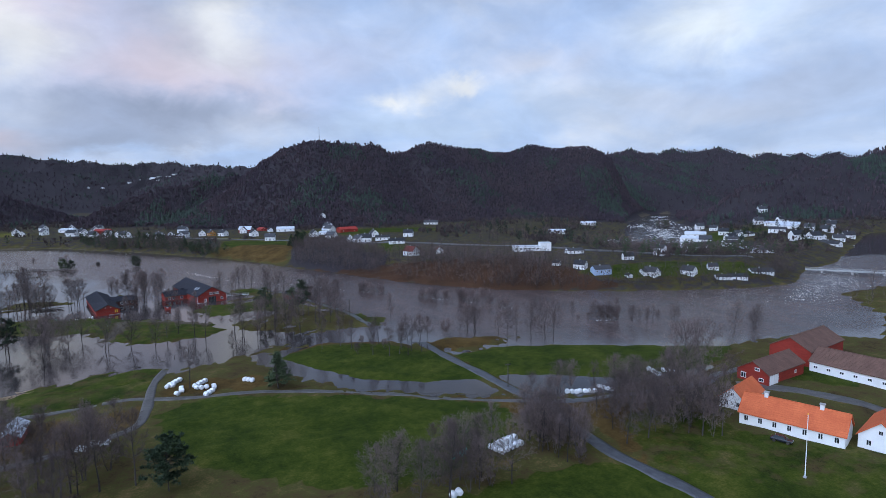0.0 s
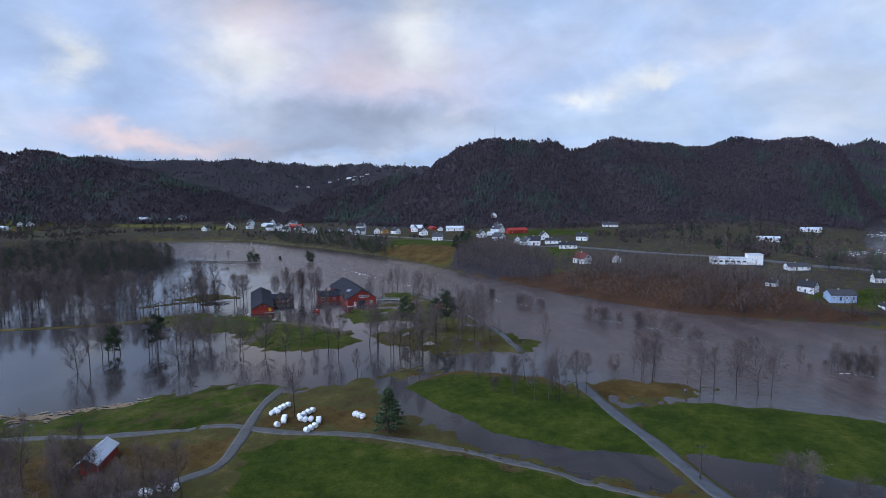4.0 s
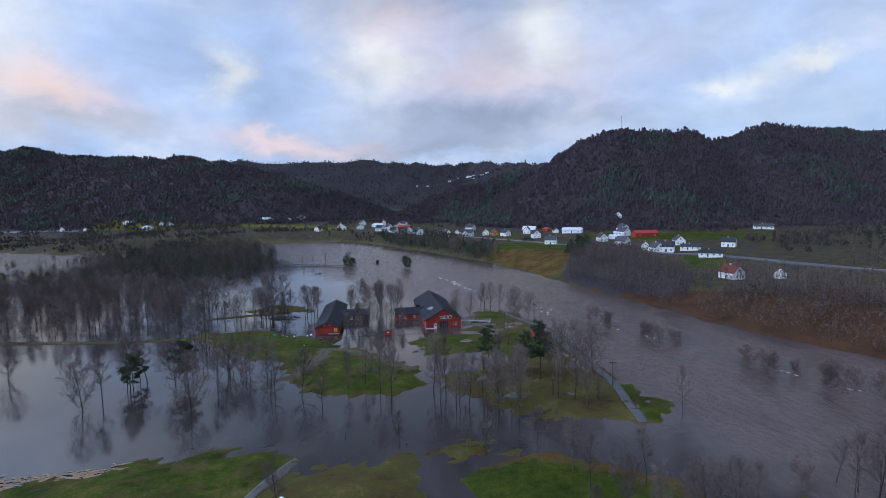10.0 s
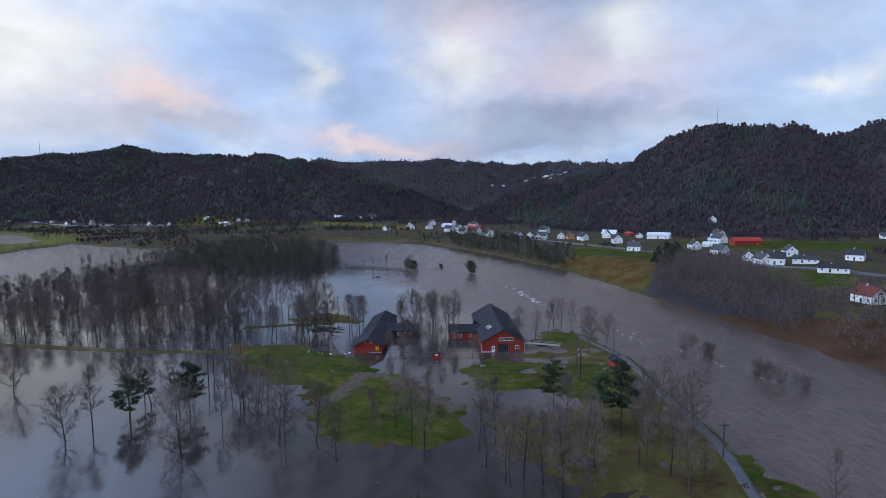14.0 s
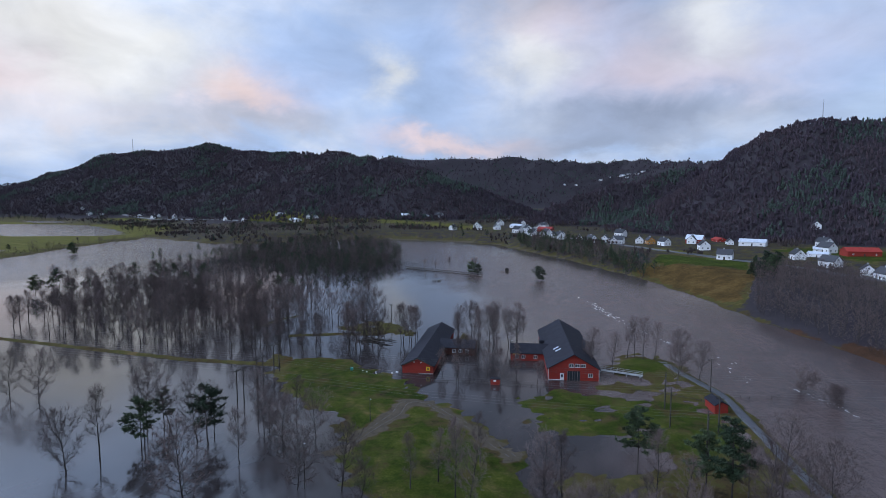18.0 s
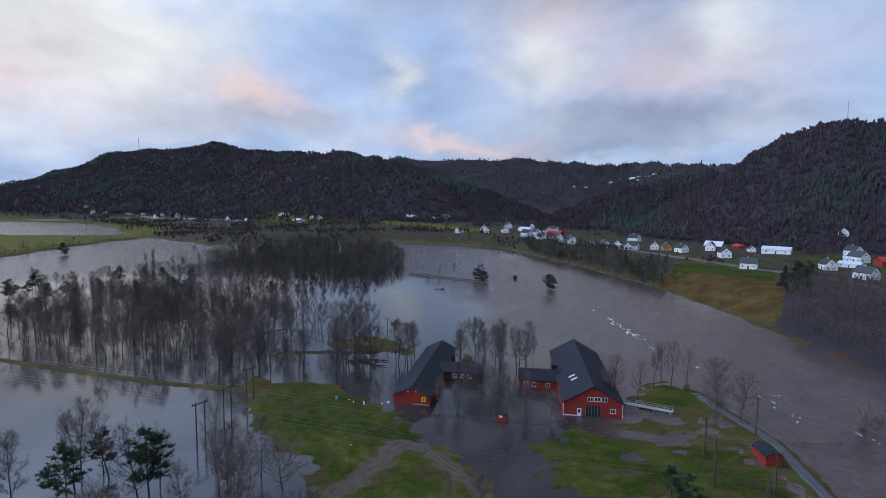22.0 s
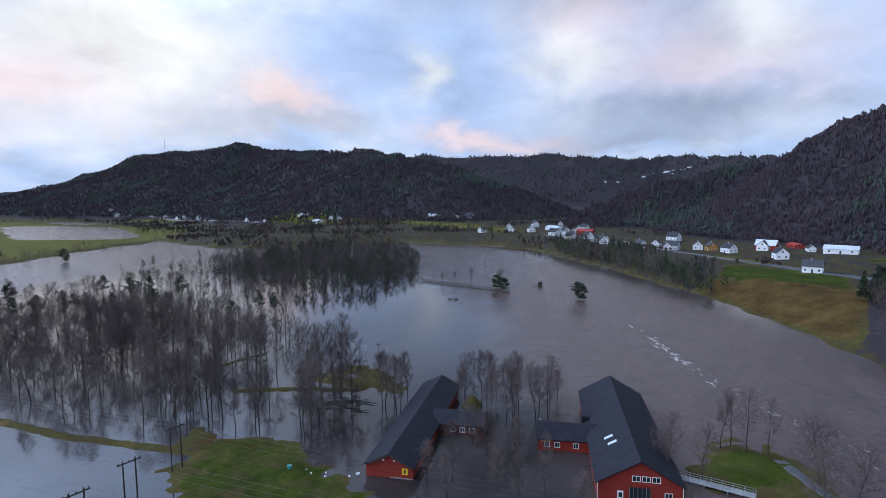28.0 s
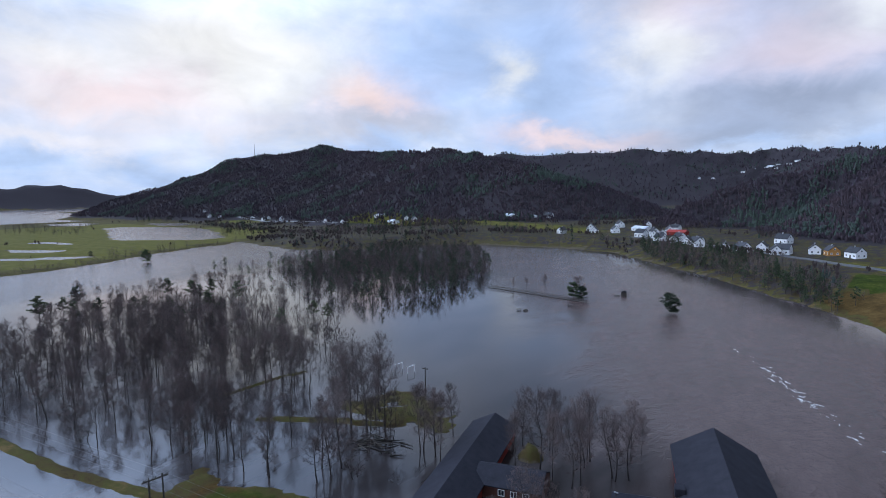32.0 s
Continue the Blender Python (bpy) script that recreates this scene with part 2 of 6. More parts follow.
GROUND, WATER = ground_material(), water_material()
BARK = stained("grey_bark", (0.026, 0.021, 0.020), (0.070, 0.058, 0.054), 1.5, 0.9, rand=0.5)
TWIG = stained("purple_brown_twigs", (0.078, 0.056, 0.053), (0.160, 0.118, 0.108), 0.6, 0.9, rand=0.8)
NEEDLES = stained("dark_pine_needles", (0.022, 0.038, 0.020), (0.058, 0.084, 0.038), 0.7, 0.8, rand=0.5)
# bare winter woods; part of the violet is distance haze put into the colour
WOOD_FAR = stained("haze_tinted_woodland", (0.050, 0.040, 0.056), (0.088, 0.063, 0.070), 0.012, 0.95)
PINE_FAR = stained("conifer_woodland", (0.022, 0.032, 0.028), (0.042, 0.058, 0.042), 0.03, 0.95)
SCRUB = stained("valley_scrub", (0.046, 0.035, 0.035), (0.090, 0.067, 0.062), 0.02, 0.95)
RED = stained("red_painted_boards", (0.19, 0.020, 0.013), (0.31, 0.035, 0.022), 0.4, 0.75, bump=0.15, stretch=(1, 1, 6))
SLATE = stained("dark_slate_roof", (0.013, 0.013, 0.018), (0.028, 0.028, 0.036), 0.5, 0.75, bump=0.2, spec=0.15)
WHITE = stained("white_painted_boards", (0.70, 0.70, 0.70), (0.84, 0.84, 0.83), 0.5, 0.7)
GLASS, _n, _b = material("dark_window_glass", 0.08, 0, 0.6)
_b.inputs["Base Color"].default_value = (0.02, 0.025, 0.03, 1)
TILE = stained("orange_clay_tiles", (0.42, 0.085, 0.030), (0.62, 0.15, 0.055), 0.4, 0.75, bump=0.2)
ASPHALT = stained("wet_asphalt", (0.042, 0.043, 0.048), (0.098, 0.099, 0.106), 0.6, 0.5, bump=0.15)


# ---------------------------------------------------------------- mesh helpers
def mesh_from(name, verts, faces, mats, smooth=False, index=None):
    me = bpy.data.meshes.new(name)
    me.from_pydata([tuple(v) for v in verts], [], [tuple(f) for f in faces])
    for m in mats:
        me.materials.append(m)
    if index is not None:
        me.polygons.foreach_set("material_index", np.asarray(index, dtype=np.int32))
    if smooth:
        me.polygons.foreach_set("use_smooth", np.ones(len(me.polygons), dtype=bool))
    me.update()
    return me


def tri_mesh(name, verts, tris, mat):
    """A triangle mesh from arrays, fast."""
    me = bpy.data.meshes.new(name)
    v, t = np.asarray(verts, np.float32), np.asarray(tris, np.int32)
    me.vertices.add(len(v))
    me.vertices.foreach_set("co", v.ravel())
    me.loops.add(t.size)
    me.loops.foreach_set("vertex_index", t.ravel())
    me.polygons.add(len(t))
    me.polygons.foreach_set("loop_start", np.arange(0, t.size, 3, dtype=np.int32))
    me.polygons.foreach_set("loop_total", np.full(len(t), 3, np.int32))
    me.materials.append(mat)
    me.update(calc_edges=True)
    return me


def part(name, bm, mat, parent, label=""):
    me = bpy.data.meshes.new(name)
    bm.to_mesh(me)
    bm.free()
    me.materials.append(mat)
    ob = new(name, me)
    ob.parent = parent
    if label:
        ob["label"] = label
    return ob


def child(name, me, parent, label="", at=None):
    ob = new(name, me)
    ob.parent = parent
    if at is not None:
        ob.matrix_local = at
    if label:
        ob["label"] = label
    return ob


def add_box(bm, lo, hi, m=None):
    r = bmesh.ops.create_cube(bm, size=1.0)["verts"]
    for v in r:
        v.co = Vector([lo[i] + (v.co[i] + 0.5) * (hi[i] - lo[i]) for i in range(3)])
        if m:
            v.co = m @ v.co
    return r


def box(lo, hi, bevel=0.0):
    bm = bmesh.new()
    add_box(bm, lo, hi)
    if bevel:
        bmesh.ops.bevel(bm, geom=bm.edges[:], offset=bevel, segments=1, affect="EDGES")
    return bm


# ---------------------------------------------------------------- the lie of the land
def inside(px, py, poly):
    hit = np.zeros(px.shape, bool)
    for (x0, y0), (x1, y1) in zip(poly, poly[1:] + poly[:1]):
        if y0 == y1:
            continue
        c = (y0 > py) != (y1 > py)
        hit ^= c & (px < (x1 - x0) * (py - y0) / (y1 - y0) + x0)
    return hit


def line_distance(px, py, line, closed=False):
    d = np.full(px.shape, 1e9)
    pts = line + line[:1] if closed else line
    for (x0, y0), (x1, y1) in zip(pts, pts[1:]):
        dx, dy = x1 - x0, y1 - y0
        t = np.clip(((px - x0) * dx + (py - y0) * dy) / (dx * dx + dy * dy), 0, 1)
        d = np.minimum(d, np.hypot(px - x0 - t * dx, py - y0 - t * dy))
    return d


def sdf(px, py, poly):
    d = line_distance(px, py, poly, True)
    return np.where(inside(px, py, poly), d, -d)


WAVES = [(random.uniform(0, 6.28), random.uniform(0, 6.28)) for _ in range(24)]


def fuzz(px, py, size, seed=0):
    """Smooth noise about -1 to 1 with features of the given size."""
    out, amp = np.zeros(px.shape), 1.0
    for o in range(4):
        k = 6.28 / size * 2 ** o
        for j in range(3):
            a, ph = WAVES[(seed * 5 + o * 3 + j) % 24]
            out += amp * np.sin(k * (np.cos(a) * px + np.sin(a) * py) + ph + 2.0 * np.sin(k * 0.6 * (np.sin(a) * px - np.cos(a) * py) + a))
        amp *= 0.55
    return out / 3.2


def smooth01(v, a, b):
    t = np.clip((v - a) / (b - a), 0, 1)
    return t * t * (3 - 2 * t)


LAND = {
    "near": ([(-600, -230), (-250, -175), (-160, -166), (-94, -161), (-83, -165), (-70, -157), (-51, -147), (-40, -142), (-29, -141), (-25, -152), (-14, -146), (-3, -143), (2, -150), (8, -168), (27, -193), (44, -204), (58, -211.5), (64, -211.5), (70, -218), (79, -221.5), (92, -223), (110, -221), (130, -222), (155, -205), (184, -204), (201, -208), (214, -224), (259, -199), (290, -162), (420, -150), (900, -300), (900, -900), (-900, -900), (-900, -300)], 0.9),
    "field_strip": ([(10, -150), (18, -142), (28, -137), (51, -147), (62, -165), (64, -182), (64, -199), (46, -194), (31, -184), (19, -168)], 0.6),
    "field_lane": ([(64, -172), (85, -171), (105, -178), (155, -204), (165, -210), (130, -219), (101, -217), (87, -207), (77, -201), (65, -197)], 0.6),
    "lane_head": ([(58, -155), (74, -151), (95, -160), (88, -168), (66, -170)], 0.5),
    "lane_island": ([(21, -53), (33, -62), (40, -84), (50, -90), (60, -110), (54, -120), (22, -119), (-1, -101), (-2, -87), (14, -79)], 0.5),
    "lawn_west": ([(-112, -44), (-88, -38), (-58, -48), (-47, -58), (-30, -66), (-12, -82), (-6, -98), (-13, -106), (-34, -109), (-50, -98), (-58, -80), (-80, -74), (-100, -58)], 0.7),
    "lawn_east": ([(-21, -50), (-14, -39), (4, -38), (26, -34), (35, -64), (20, -69), (4, -65), (-11, -69)], 0.45),
    "west_field": ([(-505, 20), (-520, 95), (-575, 200), (-615, 330), (-590, 420), (-760, 520), (-1100, 700), (-1600, 500), (-1600, -200), (-800, -150)], 1.2),
    "far_bank": ([(-1200, 560), (-700, 400), (-620, 322), (-560, 298), (-470, 278), (-415, 300), (-385, 345), (-343, 402), (-250, 412), (-175, 398), (-120, 335), (-75, 286), (-35, 232), (0, 185), (30, 130), (46, 94), (60, 66), (76, 36), (92, 2), (108, -28), (140, -68), (197, -102), (260, -128), (300, -130), (350, -102), (420, -80), (700, 60), (3000, 300), (3000, 4500), (-4500, 4500), (-4500, 1300)], 3.0),
}
LAND["gravel_patch"] = ([(-114, -2), (-108, 13), (-101, 18), (-83, 9), (-79, 0), (-95, -4)], 0.45)
LAND["mound"] = ([(-4, -10), (2, 4), (11, 8), (19, 0), (21, -12), (12, -20), (1, -17)], 1.4)
LAND["barn_yard"] = ([(-6, -33), (6, -33), (28, -35), (36, -46), (33, -30), (26, -20), (14, -23), (0, -26)], 0.3)
LAND["flood_island"] = ([(-3, -141), (6, -137), (14, -133), (20, -138), (10, -143)], 0.35)
UPRIVER = [(378, 25), (385, 60), (360, 125), (410, 152), (440, 152), (471, 199), (560, 300), (700, 440), (782, 511), (880, 590), (930, 600), (899, 560), (780, 450), (684, 341), (640, 270), (600, 215), (527, 159), (450, 80), (400, 20)]
LAKES = [
    [(-690, 300), (-690, 338), (-790, 400), (-960, 470), (-1110, 455), (-1180, 400), (-1058, 350), (-900, 285), (-811, 245)],
    [(-725, 112), (-690, 128), (-690, 156), (-720, 150), (-780, 118)], [(-640, 70), (-590, 128), (-612, 140), (-660, 84)], [(-860, 170), (-790, 190), (-800, 204), (-880, 190)],
    [(-1300, 380), (-1370, 470), (-1520, 480), (-1460, 390)], [(-1150, 470), (-1060, 520), (-1200, 560), (-1270, 520)],
    [(-2900, 900), (-2600, 1150), (-3300, 1750), (-3900, 1500), (-3700, 900)],
]
STRIPS = {
    "dyke": ([(-330, -78), (-209, -66), (-167, -62), (-135, -59), (-97, -50)], 1.5, 0.55),
    "grove_bank": ([(-147, -14), (-144, 12)], 1.4, 0.4),
    "grove_path": ([(-123, -19), (-108, -10), (-93, -4)], 1.6, 0.4),
    "river_road": ([(13, 0), (18, -8), (24, -17), (30, -27), (34, -42), (40, -64), (47, -88)], 2.6, 0.28),
    "lane": ([(60, -155), (62, -179), (64, -193), (65, -204), (66, -214), (69, -226)], 3.0, 0.45),
}
BUMPS = [(-57, 0, 4.2, 2.0), (118, -300, 40, 0.6), (36, -250, 30, 0.3)]
CRESTS = {
    "mast_hill": ([(-150, 600, 40), (-90, 645, 64), (20, 690, 94), (75, 655, 100), (128, 596, 138), (163, 586, 147), (224, 597, 141), (294, 609, 128), (376, 623, 151), (438, 629, 142), (525, 641, 136), (596, 623, 146), (707, 606, 151), (766, 625, 138), (715, 535, 72)], 1.65),
    "back_range": ([(766, 836, 150), (1492, 1263, 192), (1647, 1102, 198), (1792, 1084, 175), (1966, 1017, 181), (2034, 913, 166), (3500, 800, 200)], 2.6),
    "east_hill": ([(649, 268, 29), (784, 263, 61), (963, 267, 92), (1127, 285, 122), (1500, 250, 170), (2600, 100, 200)], 2.0),
    "west_hill": ([(-1743, 667, 52), (-1735, 799, 96), (-1688, 884, 116), (-1580, 970, 170), (-1469, 1030, 190), (-1250, 1100, 196), (-1050, 1085, 175), (-855, 1000, 158), (-660, 900, 145), (-500, 860, 116), (-400, 880, 80), (-268, 840, 27)], 2.6),
    "middle_range": ([(-2200, 1900, 215), (-1072, 1797, 200), (-827, 1911, 201), (-591, 2095, 208), (-445, 2230, 199), (-299, 2354, 186), (-219, 2464, 213), (-58, 2273, 183), (84, 1673, 150), (500, 1500, 190), (1400, 1700, 220)], 3.2),
    "fjord_hills": ([(-4400, 700, 120), (-4137, 1090, 140), (-4069, 1303, 156), (-4008, 1469, 130), (-3845, 1599, 79), (-4046, 1878, 98), (-3700, 2400, 80)], 2.2),
}


def hills(px, py):
    out = np.zeros(px.shape)
    for crest, wide in CRESTS.values():
        for (x0, y0, z0), (x1, y1, z1) in zip(crest, crest[1:]):
            dx, dy = x1 - x0, y1 - y0
            t = np.clip(((px - x0) * dx + (py - y0) * dy) / (dx * dx + dy * dy), 0, 1)
            d = np.hypot(px - x0 - t * dx, py - y0 - t * dy)
            z = z0 + t * (z1 - z0)
            s = np.clip(1 - d / (z * wide), 0, 1)
            out = np.maximum(out, z * (s ** 1.25) * (1.12 - 0.12 * s))
    return out


def height(px, py):
    h = np.full(px.shape, -1.3)
    for name, (poly, top) in LAND.items():
        lo = np.array(poly).min(0) - 40
        hi = np.array(poly).max(0) + 40
        near = (px > lo[0]) & (px < hi[0]) & (py > lo[1]) & (py < hi[1])
        if not near.any():
            continue
        x, y = px[near], py[near]
        d = sdf(x, y, poly)
        if name == "far_bank":
            z = np.clip(d * 0.30 + fuzz(x, y, 30, 2) * 0.6, -1.3, 1e9)
            z = np.minimum(z, 3 + 6 * smooth01(d, 6, 32) + 4 * smooth01(d, 60, 160) + 0.5 * fuzz(x, y, 90, 1))
            wet = smooth01(-x, 420, 640)
            z = np.where(d > 0, z * (1 - wet) + np.minimum(z, 1.2 + fuzz(x, y, 80, 3)) * wet, z)
        else:
            worked = 0.3 if name in ("field_strip", "field_lane") else 1.0
            z = np.clip((d + fuzz(x, y, 16, 1) * 2.6 * worked) * 0.13 + 0.22 * worked * fuzz(x, y, 5.5, 2), -1.3, top + 0.22 * fuzz(x, y, 26, 3))
            wet = 1.0 * (name in ("lawn_east", "lane_island", "flood_island", "lane_head", "gravel_patch", "barn_yard")) + 0.45 * (name == "lawn_west") + 0.9 * (name == "near") * ((x < -30) & (x > -140) & (y > -176))
            z = z - wet * 0.75 * smooth01(fuzz(x, y, 17, 4) + 0.35 * fuzz(x, y, 5, 1), 0.55, 1.0)
            z = np.where(d < -4, z - 0.06 * (-d - 4), z)
        h[near] = np.maximum(h[near], z)
    for line, half, top in STRIPS.values():
        d = line_distance(px, py, line)
        h = np.maximum(h, np.clip((half - d + 0.4 * fuzz(px, py, 6, 2)) * 0.6, -1.3, top + 0.05 * fuzz(px, py, 5, 1)))
    for x, y, r, top in BUMPS:
        h = h + top * smooth01(1 - np.hypot(px - x, py - y) / r, 0, 1) * (2.4 if r < 10 else 1)
    up = sdf(px, py, UPRIVER)
    h = np.where(up > -110, np.minimum(h, np.clip(np.maximum(-up * 0.06, (-up - 60) * 0.26), -1.3, 1e9) - 1.3 * (up > -4)), h)
    for lake in LAKES:
        lo, hi = np.array(lake).min(0) - 30, np.array(lake).max(0) + 30
        near = (px > lo[0]) & (px < hi[0]) & (py > lo[1]) & (py < hi[1])
        d = sdf(px[near], py[near], lake) + 4 * fuzz(px[near], py[near], 50, 2)
        h[near] = np.where(d > -8, np.minimum(h[near], np.clip(-d * 0.15, -1.0, 1e9)), h[near])
    hl = hills(px, py) * smooth01(-up, 0, 90)
    rug = fuzz(px, py, 210, 4) * 0.07 * hl + fuzz(px, py, 60, 2) * 0.03 * np.minimum(hl, 120)
    return np.where(hl > 1, np.maximum(h, hl + rug * smooth01(hl, 5, 60)), h)


def grown(lo, hi, step, far_lo, far_hi, rate=1.045):
    mid = list(np.arange(lo, hi + step, step))
    s, up = step, mid[-1]
    while up < far_hi:
        s = min(s * rate, 60)
        up += s
        mid.append(up)
    s, dn = step, mid[0]
    while dn > far_lo:
        s = min(s * rate, 60)
        dn -= s
        mid.insert(0, dn)
    return np.array(mid)


def grid_mesh(name, xs, ys, z, mat, colours=None, layer="zone"):
    nx, ny = len(xs), len(ys)
    gx, gy = np.meshgrid(xs, ys, indexing="ij")
    v = np.stack([gx, gy, z], -1).reshape(-1, 3)
    i = (np.arange(nx - 1)[:, None] * ny + np.arange(ny - 1)[None]).ravel()
    t = np.concatenate([np.stack([i, i + ny, i + ny + 1], 1), np.stack([i, i + ny + 1, i + 1], 1)])
    me = tri_mesh(name, v, t, mat)
    me.polygons.foreach_set("use_smooth", np.ones(len(me.polygons), dtype=bool))
    if colours is not None:
        a = me.color_attributes.new(layer, "FLOAT_COLOR", "POINT")
        a.data.foreach_set("color", np.concatenate([colours.reshape(-1, 3), np.ones((nx * ny, 1))], 1).astype(np.float32).ravel())
    return me


GREEN = {
    "front_field": [(-25, -190), (-20, -184), (-8, -184), (20, -196), (41, -208), (56, -219), (57, -228), (46, -241), (26, -250), (6, -243), (-11, -228), (-23, -212)],
    "south_field": [(0, -256), (60, -256), (110, -300), (110, -400), (-60, -400)],
    "farm_lawn": [(78, -240), (98, -236), (100, -258), (125, -285), (110, -330), (60, -280)],
    "farm_court": [(140, -236), (165, -222), (175, -235), (150, -252)],
    "farm_back": [(200, -235), (240, -215), (330, -230), (280, -290)],
    "shore_grass": [(-110, -163), (-83, -167), (-66, -156), (-40, -143), (-30, -143), (-29, -164), (-34, -171), (-58, -175), (-110, -176)],
    "strip": [(12, -150), (24, -145), (45, -152), (60, -172), (62, -197), (46, -192), (31, -182), (19, -166)],
    "lane_field": [(68, -176), (85, -174), (105, -180), (155, -205), (130, -217), (101, -216), (87, -206), (68, -196)],
    "lawn_west": [(-100, -47), (-86, -41), (-58, -50), (-47, -60), (-30, -68), (-12, -84), (-8, -98), (-14, -104), (-34, -107), (-48, -97), (-56, -80), (-80, -71)],
    "lawn_east": [(-21, -50), (-14, -41), (4, -40), (24, -38), (32, -62), (20, -67), (4, -64), (-11, -67)],
    "lane_edge": [(50, -92), (58, -108), (54, -118), (50, -116)],
    "west_field": [(-520, 30), (-535, 100), (-590, 205), (-630, 330), (-760, 480), (-1300, 480), (-1300, -60), (-800, -100)],
    "pitch": [(-1, 222), (4, 268), (60, 240), (57, 198)],
    "road_verge": [(-20, 318), (4, 296), (62, 234), (60, 240), (10, 310)],
    "bank_meadow": [(112, 150), (150, 130), (140, 90), (106, 90)],
    "house_gardens": [(80, 300), (130, 240), (235, 250), (240, 300), (120, 330)],
    "peninsula": [(190, -72), (215, -92), (290, -118), (310, -108), (260, -70)],
    "village_east": [(390, 20), (420, -10), (560, 110), (640, 110), (600, 170), (480, 110)],
    "mound_top": [(-2, -9), (3, 3), (11, 6), (16, -1), (15, -10), (9, -16), (1, -15)],
    "far_meadow": [(-1110, 640), (-1090, 580), (-960, 600), (-990, 625)],
    "plain_west": [(-700, 560), (-450, 560), (-200, 480), (-230, 520), (-420, 620), (-680, 600)],
}


XS = grown(-120, 150, 1.6, -4700, 4400)
YS = grown(-280, 40, 1.6, -700, 4600)
LIE = height(*np.meshgrid(XS, YS, indexing="ij"))


def ground_at(x, y):
    """The ground's height at a place or at arrays of places."""
    x, y = np.asarray(x, float), np.asarray(y, float)
    i = np.clip(np.searchsorted(XS, x) - 1, 0, len(XS) - 2)
    j = np.clip(np.searchsorted(YS, y) - 1, 0, len(YS) - 2)
    u, v = (x - XS[i]) / (XS[i + 1] - XS[i]), (y - YS[j]) / (YS[j + 1] - YS[j])
    return (LIE[i, j] * (1 - u) + LIE[i + 1, j] * u) * (1 - v) + (LIE[i, j + 1] * (1 - u) + LIE[i + 1, j + 1] * u) * v


OCHRE_BANK = [(-12, 212), (0, 220), (57, 196), (62, 172), (52, 140), (44, 112), (30, 134), (4, 184)]
THICKET = [(50, 96), (56, 150), (66, 195), (88, 204), (104, 175), (108, 100), (112, 60), (92, 8), (76, 42)]
TRACK = [(-53, -104), (-50, -96), (-48, -84), (-47, -74), (-49, -66), (-44, -63), (-36, -68), (-26, -74), (-14, -84)]
OCHRE = [OCHRE_BANK, [(-26, -178), (-6, -180), (8, -178), (6, -170), (-12, -166), (-26, -168)], [(-60, -186), (-30, -182), (-26, -192), (-40, -202), (-70, -206), (-90, -190)],
         [(46, -208), (60, -214), (66, -228), (58, -232)], [(70, -226), (100, -233), (96, -244), (84, -262), (76, -300), (70, -300), (68, -250)], [(10, -140), (34, -136), (56, -146), (52, -150), (30, -142), (12, -146)],
         [(60, -154), (76, -150), (94, -160), (84, -166), (66, -168)], [(-108, -44), (-88, -38), (-66, -41), (-58, -48), (-84, -49), (-96, -56)]]
BRACKEN = [(60, 66), (92, 30), (130, 10), (175, 20), (205, -30), (192, -66), (200, -98), (140, -72), (108, -32), (92, -2), (76, 32)]


def build_ground():
    xs, ys, z = XS, YS, LIE
    gx, gy = np.meshgrid(xs, ys, indexing="ij")
    col = np.zeros(gx.shape + (3,))
    for name, poly in GREEN.items():
        more = 3.0 if name in ("lawn_west", "lawn_east", "strip", "lane_field", "lane_edge", "shore_grass") else 0.0
        worn = 0.55 if name in ("lawn_west", "lawn_east", "mound_top", "lane_edge", "shore_grass", "farm_lawn", "road_verge") else 0.52 if name == "west_field" else 1.0
        col[..., 0] = np.maximum(col[..., 0], worn * smooth01(sdf(gx, gy, poly) + more + 1.6 * fuzz(gx, gy, 9, 2), -1.5, 1.5))
    land = sdf(gx, gy, LAND["far_bank"][0])
    hl = hills(gx, gy)
    col[..., 1] = np.where(hl > 6, 0.0, np.where((land > 0) & (col[..., 0] < 0.05), 0.5, 0.95))
    col[..., 1] = np.where(sdf(gx, gy, OCHRE_BANK) > -3, 0.95, col[..., 1])
    col[..., 1] = np.where(sdf(gx, gy, THICKET) > -2, 0.1, col[..., 1])
    rut = smooth01(2.4 - line_distance(gx, gy, TRACK) + 1.1 * fuzz(gx, gy, 7, 2), -0.8, 0.8)
    col[..., 0] *= 1 - rut
    col[..., 2] = 0.9 * np.maximum(smooth01(-z, 0.02, 0.3), rut * (z > 0))
    me = grid_mesh("ground", xs, ys, z, GROUND, col)
    rust = smooth01(sdf(gx, gy, BRACKEN) + 4 * fuzz(gx, gy, 30, 1), -6, 6) * (1 - col[..., 0])
    a = me.color_attributes.new("scrub", "FLOAT_COLOR", "POINT")
    pale = np.max([smooth01(sdf(gx, gy, GREEN[k]) + 2 * fuzz(gx, gy, 30, 2), -3, 3) for k in ("west_field", "plain_west", "far_meadow", "road_verge")], axis=0) * 0.8
    ochre = np.max([smooth01(sdf(gx, gy, p) + 2.5 * fuzz(gx, gy, 18, 2), -3, 3) for p in OCHRE], axis=0) * (1 - col[..., 0]) * 0.85
    a.data.foreach_set("color", np.stack([rust, pale, ochre, 0 * rust + 1], -1).ravel().astype(np.float32))
    tagged(new("ground", me), "valley floor of wet grass, rough pasture and wooded hills", "ground", kind="structure")


RIVER = [(-330, 330), (-230, 330), (-150, 260), (-60, 150), (-5, 70), (30, 15), (60, -50), (110, -110), (200, -150), (330, -125), (420, -110)]

UPPER = [(390, 30), (440, 110), (520, 200), (610, 300), (740, 430), (920, 600)]


